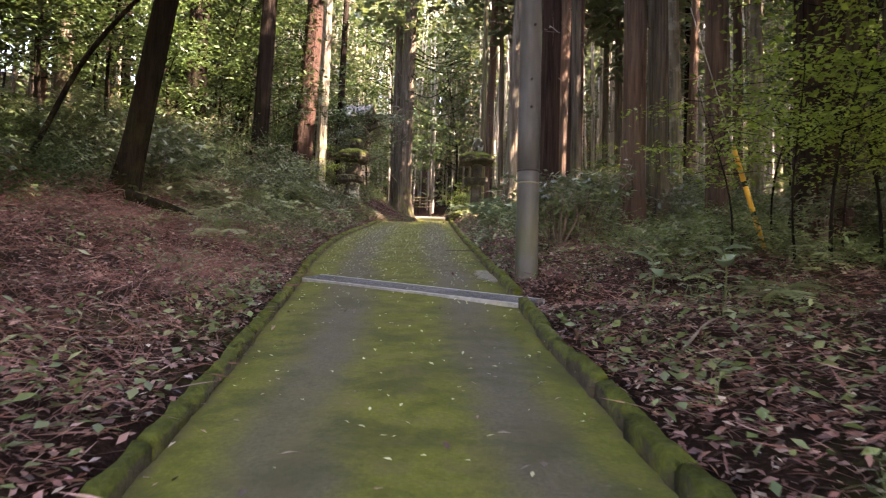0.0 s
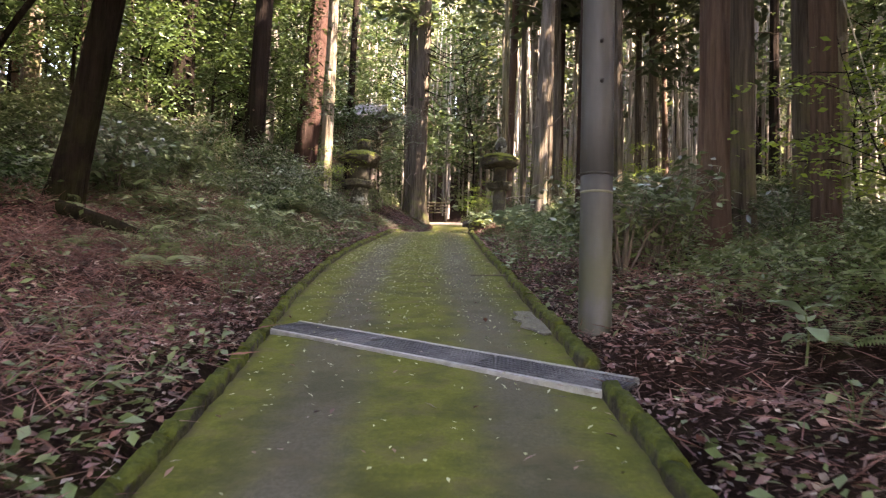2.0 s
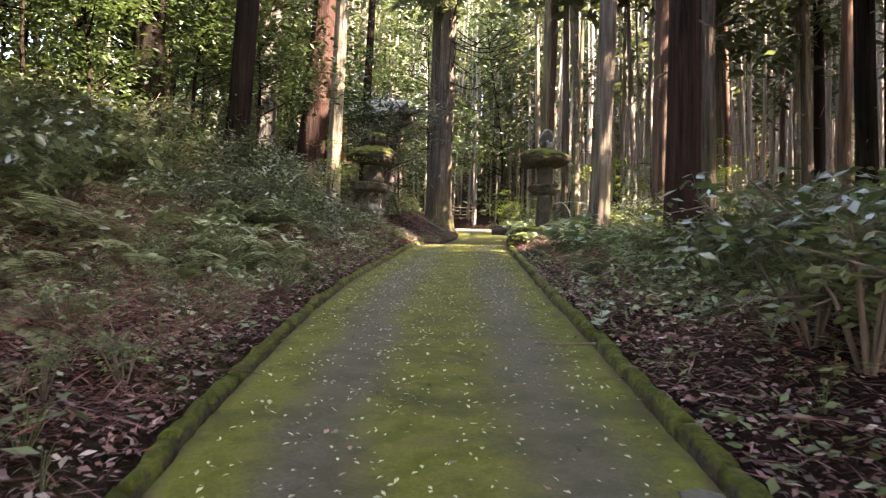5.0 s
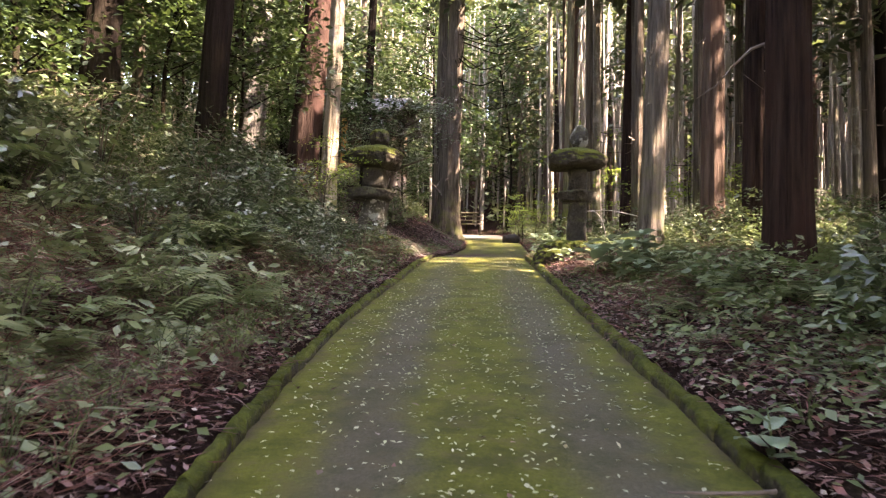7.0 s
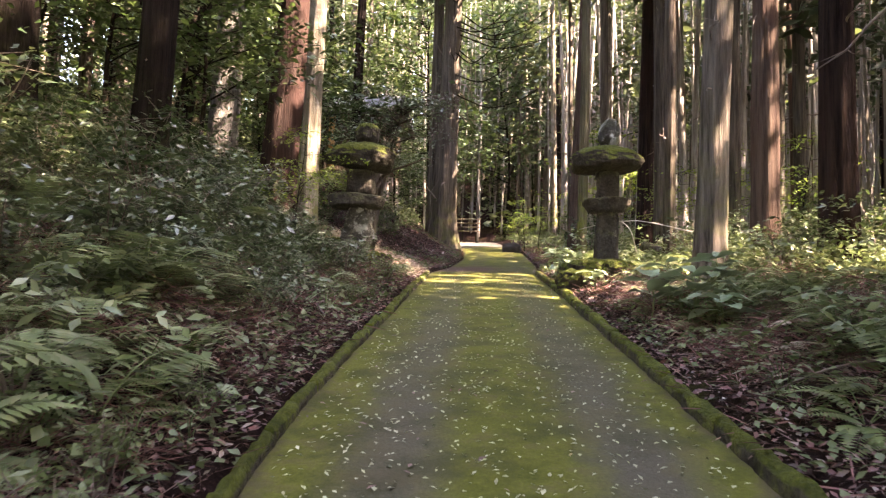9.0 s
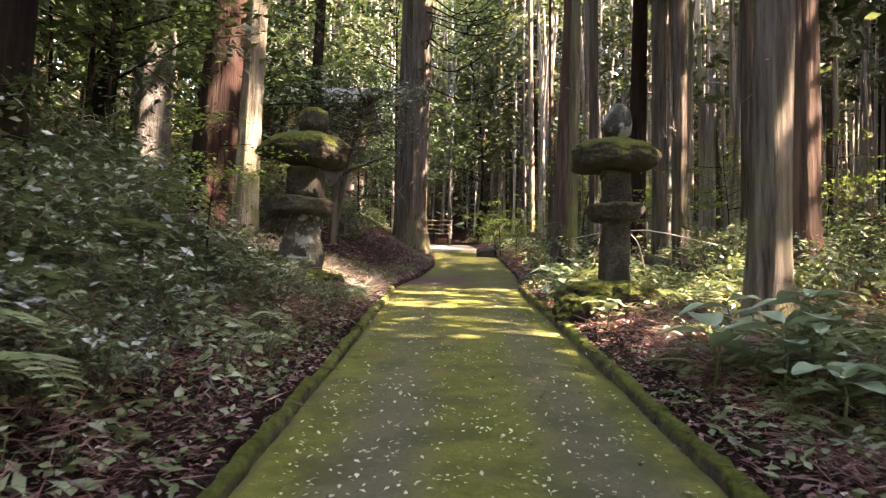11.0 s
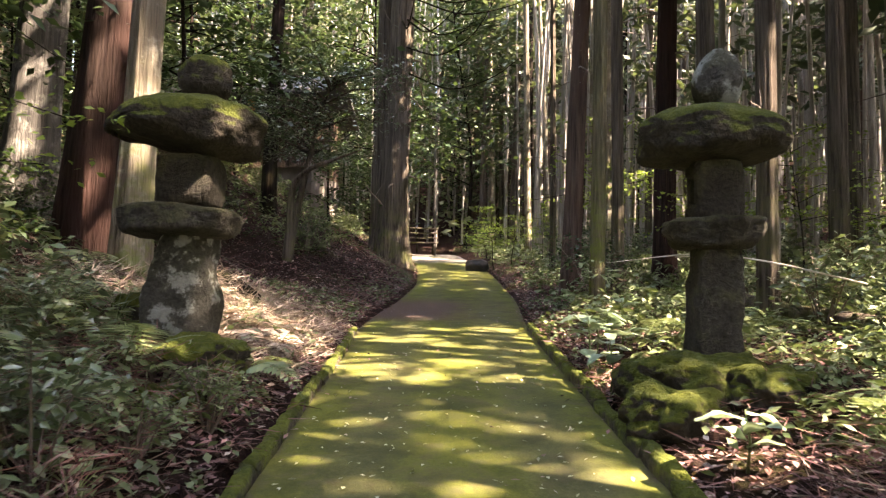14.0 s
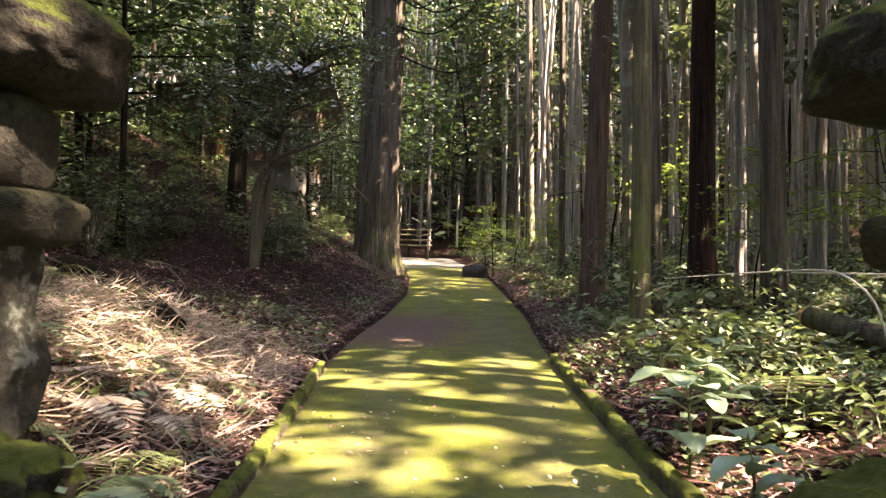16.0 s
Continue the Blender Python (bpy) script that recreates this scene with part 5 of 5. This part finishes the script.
HOLLY = sprayed_tree(721, 4.6, 2.6, 2.6, 34, 5200, (0.07, 0.13), LEAF_SHRUB, BARK_CEDAR, "small crooked evergreen tree spreading over the bare slope", "small_tree", 0.12, 0.12, "small trees")


def put(P, x, y, s=1.0, rz=0, dz=-0.03):
    return copy_thing(P, pose(x, y, float(ground_z(x, y)) + dz, 0, 0, rz) @ Matrix.Diagonal((s, s, s, 1)))


g = np.random.default_rng(730)
for k, (x, y) in enumerate(((-9.5, 10), (-11, 15), (-9.8, 18.2), (-12.5, 20), (-10.5, 23.5), (-13.5, 25), (-15, 30), (-16.5, 35), (-12, 33), (-17, 24), (-16, 17), (-14, 12), (-20, 30), (-19, 38),
                            (-12.5, 41), (-17, 44), (-12, 50), (-15, 52), (-10, 54), (-20, 48), (-11.5, 58), (-10.6, 12.8), (-10.6, 16.9), (-10.8, 20.8), (-9.6, 24.8), (-10.6, 26.2), (-13, 17.5), (-12.2, 10.5), (-14.8, 15), (-15.5, 21), (-13, 28), (-11.5, 8.2), (-18, 27), (-14.5, 33), (-18.5, 20), (-17, 12), (-20, 16), (-21, 26), (-5, 68), (3.5, 63), (6, 58), (-3, 62), (-7.5, 64), (-13, 64), (1, 66), (-18, 60), (-22, 40), (-23, 22), (7, 19), (9, 26))):
    put(UNDER[k % 3], x, y, g.uniform(0.85, 1.25), g.uniform(0, 360))
for x, y, s in ((-12.6, 35.5, 1.5), (-9.6, 50, 1.8), (-6.5, 60, 1.9), (-12.2, 53, 1.8), (-14.5, 41.5, 1.5), (-17, 39, 1.6), (-10.6, 33.5, 1.2)):
    put(UNDER[1], x, y, s, 50 * s * y % 360)
put(UNDER[2], -9.7, 42.2, 0.75, 40)
for k, P in enumerate(UNDER):
    x, y = ((-11.5, 12.5), (-14.5, 22), (-13.5, 37))[k]
    P.matrix_basis = pose(x, y, float(ground_z(x, y)) - 0.03)
for x, y, s, rz in ((3.5, 8.9, 1.45, 120), (4.3, 9.5, 1.5, 300), (3.0, 8.6, 1.0, 20), (2.35, 8.9, 0.95, 250), (3.3, 10.3, 1.1, 80), (3.9, 9.6, 0.95, 140), (-6.35, 21.9, 0.75, 60), (1.4, 31.5, 1.3, 200), (0.4, 34.0, 1.2, 90), (-4.3, 45.5, 1.0, 10), (-3.6, 44, 0.8, 100), (-2.5, 46.5, 0.9, 210), (3.0, 30, 1.2, 30), (-1.2, 39.5, 1.9, 70), (0.6, 40.5, 1.4, 160), (-4.6, 46.6, 0.9, 300)):
    put(MAPLE, x, y, s, rz)
MAPLE.matrix_basis = pose(4.6, 8.9, float(ground_z(4.6, 8.9)))
HOLLY.matrix_basis = pose(-8.75, 35, float(ground_z(-8.75, 35)) - 0.05, 0, 0, 0)
put(SHRUBS[2], 0.45, 11.3, 1.7, 10)
put(SHRUBS[2], 0.9, 11.7, 1.9, 70)
put(SHRUBS[1], 0.75, 11.6, 1.25, 40)
put(SHRUBS[1], 0.35, 11.9, 1.1, 140)


# ---- hut on the slope ----
def hut():
    x0, x1, y0, y1, zb = -15.6, -10.9, 44.0, 48.0, 9.6
    H = thing("hut", (0, 0, 0), "small dark timber hut with a grey sheet roof up the slope", "hut")
    part("footing", bm_mesh("footing", bent_box(x0, x1, y0, y1, 6.6, zb + 0.15), PLASTER), H, "plastered footing wall")
    k = 0
    for x in np.arange(x0, x1 - 0.1, 0.31):
        if 0 < k < 4 or k % 7 != 6:
            part("wall_board", bm_mesh("wall_board", bent_box(x + 0.005, x + 0.305, y0 - 0.03, y0 + 0.01, zb + 0.1, zb + 2.6), WOOD_ORANGE if k in (6, 7) else WOOD_DARK), H)
        k += 1
    part("wall", bm_mesh("wall", bent_box(x0 + 0.02, x1 - 0.02, y0 + 0.02, y1, zb + 0.1, zb + 2.7), WOOD_DARK), H)
    for x in (x0, -12.5, x1 - 0.14):
        part("post", bm_mesh("post", bent_box(x, x + 0.14, y0 - 0.12, y0 - 0.03, zb, zb + 2.7), WOOD_DARK), H)
    part("sill", bm_mesh("sill", bent_box(x0, x1, y0 - 0.2, y0 - 0.1, zb + 0.02, zb + 0.2), WOOD_DARK), H)
    ridge, eave = zb + 4.1, zb + 2.75
    for s in (-1, 1):
        ym, ye = (y0 + y1) / 2, (y0 - 0.8 if s < 0 else y1 + 0.8)
        v = [(x0 - 0.6, ym, ridge), (x1 + 0.6, ym, ridge), (x1 + 0.6, ye, eave), (x0 - 0.6, ye, eave)]
        v += [(a, b, c - 0.12) for a, b, c in v]
        f = [(0, 1, 2, 3), (7, 6, 5, 4), (0, 4, 5, 1), (1, 5, 6, 2), (2, 6, 7, 3), (3, 7, 4, 0)]
        roof = part("roof_slope", mesh("roof_slope", v, f, ROOF, True), H)
        if s < 0:
            slope = (eave - ridge) / (ye - ym)
            for x in np.arange(x0 - 0.5, x1 + 0.6, 0.45):
                part("batten", smooth_tris("batten", tube_arrays([(x, ye, eave + 0.02), (x, ym, ridge + 0.02)], [0.025, 0.025], 6), ROOF), roof)


hut()


def bent_tube(name, pts, radii, mat, label, category, sides=8, rough=0.03, group=""):
    pts = np.array(pts, float)
    s = np.linspace(0, 1, len(pts))
    f = np.linspace(0, 1, max(12, 4 * len(pts)))
    path = np.stack([np.interp(f, s, pts[:, c]) for c in range(3)], 1)
    k = np.array([0.25, 0.5, 0.25])
    for _ in range(3):
        path[1:-1] = k[0] * path[:-2] + k[1] * path[1:-1] + k[2] * path[2:]
    base = path[0].copy()
    ob = new(name, smooth_tris(name, tube_arrays(path - base, np.interp(f, s, radii), sides, int(abs(base[0]) * 100), rough), mat))
    ob.matrix_basis = pose(*base)
    return tagged(ob, label, category, group)


def gz(x, y, d=0.0):
    return float(ground_z(x, y)) + d


# far pole, rails and an unidentified black lump beyond the bend
bent_tube("post", [(-7.65, 55, 7.2), (-7.65, 55, 12), (-7.62, 55, 16)], [0.10, 0.09, 0.08], BARK_GREY, "distant grey pole beside the lane", "pole", 12, 0.0)
F = thing("rail_fence", (-9.6, 52, gz(-9.6, 52)), "low weathered log rail fence beside the far lane", "fence")
for k in range(4):
    part("post", smooth_tris("post", tube_arrays([(k * 0.75, 0, -0.3), (k * 0.75, 0, 0.95)], [0.05, 0.045], 8, k, 0.02), BARK_DARK_SHADE), F)
for k in range(4):
    part("rail", smooth_tris("rail", tube_arrays([(-0.2, -0.06, 0.2 + 0.22 * k), (2.5, -0.06, 0.2 + 0.22 * k)], [0.045, 0.04], 8, k, 0.03), BARK_CEDAR), F)
# Stand-in shape for a small black object of unknown kind.
ob = new("black_lump", rock("black_lump", (0.9, 0.7, 0.6), BLACK, 61, 2.3, 0.3, 3))
ob.matrix_basis = pose(-4.95, 46, gz(-4.95, 46, -0.1))
tagged(ob, "low unidentified black lump by the road edge", "stump")

# fallen wood
L = bent_tube("fallen_log", [(-0.75, 28.9, gz(-.75, 28.9, .42)), (-0.3, 27.8, gz(-.3, 27.8, .2)), (0.5, 26.4, gz(.5, 26.4, .12))], [0.11, 0.12, 0.13], BARK_CEDAR, "fallen log with a fresh orange broken end", "log", 12)
c = part("broken_end", rock("broken_end", (0.2, 0.06, 0.2), WOOD_ORANGE, 71, 2.2, 0.2, 2), L, "orange splintered end", m=pose(0, 0.02, -0.1))
bent_tube("fallen_log", [(1.2, 25.6, gz(1.2, 25.6, .15)), (3.2, 25.2, gz(3.2, 25.2, .12)), (5, 25.6, gz(5, 25.6, .1))], [0.13, 0.12, 0.1], BARK_PALE, "pale fallen log lying among ferns", "log", 12)
bent_tube("fallen_log", [(-6.45, 10.9, gz(-6.45, 10.9, .12)), (-5.7, 11.0, gz(-5.7, 11, .1)), (-5.05, 11.1, gz(-5.05, 11.1, .06))], [0.09, 0.085, 0.07], BARK_DARK_SHADE, "dark fallen log lying on the leafy bank", "log", 10)
bent_tube("fallen_log", [(-9.0, 29.5, gz(-9, 29.5, .1)), (-7.6, 28.6, gz(-7.6, 28.6, .12)), (-6.9, 28.0, gz(-6.9, 28, .1))], [0.14, 0.13, 0.12], BARK_DARK_SHADE, "dark mossy log on the slope behind the lantern", "log", 10)
WHITE = plain_metal("bleached_wood", (0.34, 0.30, 0.25), (0.55, 0.51, 0.45), 0, 0.8, 12)
bent_tube("bare_branch", [(-2.2, 28.5, gz(-2.2, 28.5, .9)), (-1.62, 27, 5.22), (-1.45, 26.6, 5.2), (-1.25, 26.5, 5.0), (-1.15, 26.5, 4.55)], [0.003, 0.007, 0.008, 0.009, 0.010], WHITE, "bleached bare branch arching over the ferns", "branch", 6)
bent_tube("bare_branch", [(-1.62, 27.0, 5.2), (-1.2, 26.2, 5.15), (-0.9, 25.8, 5.05), (-0.3, 25.4, 4.85)], [0.005, 0.008, 0.009, 0.010], WHITE, "bleached bare branch leaning across another", "branch", 6)
bent_tube("broken_stick", [(-8.9, 37, gz(-8.9, 37, -.1)), (-8.88, 37, gz(-8.9, 37, .35)), (-8.86, 37, gz(-8.9, 37, .7))], [0.09, 0.08, 0.03], BARK_PALE, "pale snapped stump on the bare slope", "stump", 9)
bent_tube("fallen_stick", [(-0.75, 13.2, float(road_z(13.2)) + .04), (-1.1, 13.0, float(road_z(13)) + .05), (-1.5, 12.95, float(road_z(12.95)) + .05)], [0.010, 0.012, 0.006], TWIG, "dark twig lying on the road", "stick", 6)
for k in range(46):
    side = rng.uniform() < 0.6
    y = rng.uniform(2, 33)
    x = float(left_x(y)) - rng.uniform(0.4, 4.5) if side else float(right_x(y)) + rng.uniform(0.4, 4)
    a, ln = rng.uniform(0, 6.28), rng.uniform(0.4, 1.4)
    pts = []
    for t in (0, 0.35, 0.7, 1.0):
        X, Y = x + math.cos(a) * ln * t + 0.05 * math.sin(5 * t + k), y + math.sin(a) * ln * t
        if float(left_x(Y)) - 0.2 < X < float(right_x(Y)) + 0.2:
            break
        pts.append((X, Y, gz(X, Y, 0.03 + rng.uniform(0, 0.1))))
    if len(pts) == 4:
        bent_tube("fallen_stick", pts, [0.012, 0.011, 0.009, 0.004], TWIG if k % 4 else WHITE, "thin fallen stick on the dead leaves", "stick", 5, group="fallen sticks")

# bent stems and hanging branches
bent_tube("leaning_stem", [(-8.6, 11.2, gz(-8.6, 11.2, -.1)), (-8.1, 11.0, 3.6), (-7.3, 10.8, 4.9), (-6.2, 10.6, 5.9), (-5.4, 10.4, 6.2), (-4.2, 10.2, 6.5)], [0.06, 0.05, 0.045, 0.035, 0.025, 0.012], BARK_DARK_SHADE, "thin dark stem leaning across the trees", "tree", 7)
bent_tube("leaning_stem", [(-9.2, 8.2, gz(-9.2, 8.2, -.1)), (-8.4, 8.3, 3.2), (-7.5, 8.6, 4.6), (-6.9, 9, 6)], [0.05, 0.04, 0.03, 0.02], BARK_DARK_SHADE, "thin dark stem among the bank's leaves", "tree", 7)
for k in range(11):
    z = 11.4 + rng.uniform(0, 6)
    a = radians(rng.uniform(-75, 40))
    dx, dy, ln = math.cos(a), math.sin(a), rng.uniform(3.0, 6.0)
    bx, by = -7.6 + 0.4 * dx, 43 + 0.4 * dy
    bent_tube("dead_branch", [(bx, by, z), (bx + dx * ln * .35, by + dy * ln * .35, z - .9), (bx + dx * ln * .7, by + dy * ln * .7, z - .7), (bx + dx * ln, by + dy * ln, z + rng.uniform(-.9, 1.1))], [0.035, 0.025, 0.016, 0.005], BARK_DARK_SHADE, "bare dark branch curling out from the large cedar", "branch", 6, group="dead branches")
HT = [(-8.75, 35, gz(-8.75, 35, -.1)), (-8.7, 35, 6.6), (-8.72, 35, 7.1), (-8.6, 34.9, 7.5), (-8.2, 34.7, 7.75), (-7.6, 34.5, 7.9), (-6.9, 34.3, 8.1)]
bent_tube("crooked_stem", HT, [0.12, 0.10, 0.085, 0.07, 0.055, 0.04, 0.015], BARK_CEDAR, "crooked brown stem bending towards the road", "tree", 9)

# dry ferns in the sunny spot, and broad-leaved plants
for x, y, s in ((-6.5, 26.0, 1.0), (-6.1, 26.4, 0.9), (-6.9, 26.3, 0.8), (-5.9, 25.6, 0.7), (-6.4, 27.2, 0.9), (-0.6, 18.2, 0.8), (-0.2, 18.8, 0.9)):
    copy_thing(DRY_FERN, pose(x, y, gz(x, y), 0, 0, rng.uniform(0, 360)) @ Matrix.Diagonal((s, s, s, 1)))
DRY_FERN.matrix_basis = pose(-6.2, 25.4, gz(-6.2, 25.4), 0, 0, 15)
BROAD = leaf_material("broad_leaf", [(0.16, 0.24, 0.13), (0.26, 0.34, 0.22)], 0.3, 0.4, 0.5)


def leaf_blade(length, width):
    us, vs = np.linspace(0, 1, 8), np.linspace(-1, 1, 5)
    verts = []
    for u in us:
        w = width * 0.5 * math.sin(math.pi * min(u * 0.97 + 0.03, 1)) ** 0.7
        for v in vs:
            verts.append((u * length, v * w, 0.25 * length * u - 0.32 * length * u * u + 0.18 * w * abs(v) + 0.01 * math.sin(9 * u + 3 * v)))
    f = [(a * 5 + b, a * 5 + b + 1, (a + 1) * 5 + b + 1, (a + 1) * 5 + b) for a in range(7) for b in range(4)]
    return mesh("leaf", verts, f, BROAD)


BLADE = [leaf_blade(0.26, 0.15), leaf_blade(0.2, 0.12)]


def broad_plant(x, y, height, count, seed):
    g = np.random.default_rng(seed)
    P = thing("broadleaf_plant", (x, y, gz(x, y)), "young plant with large pale green leaves on thin stalks", "plant", "large-leaved plants")
    part("stalk", smooth_tris("stalk", tube_arrays([(0, 0, -0.05), (0.02, 0, height * .5), (0, 0.02, height)], [0.010, 0.008, 0.004], 6), LEAF_WEED), P)
    for k in range(count):
        z = height * (0.35 + 0.65 * (k + 0.5) / count)
        part("leaf", BLADE[k % 2], P, m=pose(0, 0, z, 0, g.uniform(-25, 20), 137.5 * k + g.normal(0, 10)) @ Matrix.Scale(g.uniform(0.75, 1.2), 4))


BIG = [leaf_blade(0.38, 0.27), leaf_blade(0.31, 0.22)]


def great_plant(x, y, height, count, seed):
    g = np.random.default_rng(seed)
    P = thing("broadleaf_plant", (x, y, gz(x, y)), "lush plant with very large blue-green leaves on pale stalks", "plant", "large-leaved plants")
    part("stalk", smooth_tris("stalk", tube_arrays([(0, 0, -0.05), (0.03, 0, height * .5), (0, 0.03, height * .9)], [0.013, 0.011, 0.006], 6), LEAF_WEED), P)
    for k in range(count):
        part("leaf", BIG[k % 2], P, m=pose(0, 0, height * (0.45 + 0.5 * (k + 0.5) / count), 0, g.uniform(-22, 12), 137.5 * k + g.normal(0, 12)) @ Matrix.Scale(g.uniform(0.75, 1.15), 4))


for k, (x, y, h_, n_) in enumerate(((-1.62, 20.1, 0.55, 7), (-1.25, 19.75, 0.6, 7), (-1.4, 20.55, 0.6, 6), (-0.95, 20.1, 0.65, 7), (-1.1, 19.2, 0.45, 6), (-2.6, 26.1, 0.6, 6), (-2.42, 26.35, 0.5, 5))):
    great_plant(x, y, h_, n_, 950 + k)
for k, (x, y, h_, n_) in enumerate(((-2.72, 25.6, 0.75, 8), (-2.5, 26.0, 0.6, 7), (-2.3, 26.4, 0.6, 7), (-2.6, 24.9, 0.45, 7), (-1.05, 19.6, 0.55, 8), (-1.35, 19.9, 0.4, 7), (-0.85, 20.2, 0.6, 8), (-0.95, 13.4, 0.4, 6), (1.3, 7.9, 0.4, 6), (1.7, 6.6, 0.45, 6), (-2.1, 22.9, 0.35, 6))):
    broad_plant(x, y, h_, n_, 900 + k)

# bare concrete mend at the road's edge
mend = [(-0.76, 10.1), (-0.66, 10.14), (-0.58, 10.1), (-0.53, 9.8), (-0.48, 9.62), (-0.42, 9.3), (-0.38, 9.05), (-0.45, 8.98), (-0.55, 9.2), (-0.66, 9.32), (-0.64, 9.55), (-0.74, 9.7), (-0.70, 9.92)]
c = len(mend)
v = [(a, b, float(road_z(b)) + d) for d in (0.012, 0.030) for a, b in mend]
ring = [(k, (k + 1) % c, c + (k + 1) % c, c + k) for k in range(c)]
ob = new("concrete_mend", mesh("concrete_mend", v, [tuple(range(2 * c - 1, c - 1, -1)), *ring], CONCRETE, True))
tagged(ob, "bare pale concrete mend along the kerb", "pavement", kind="structure")
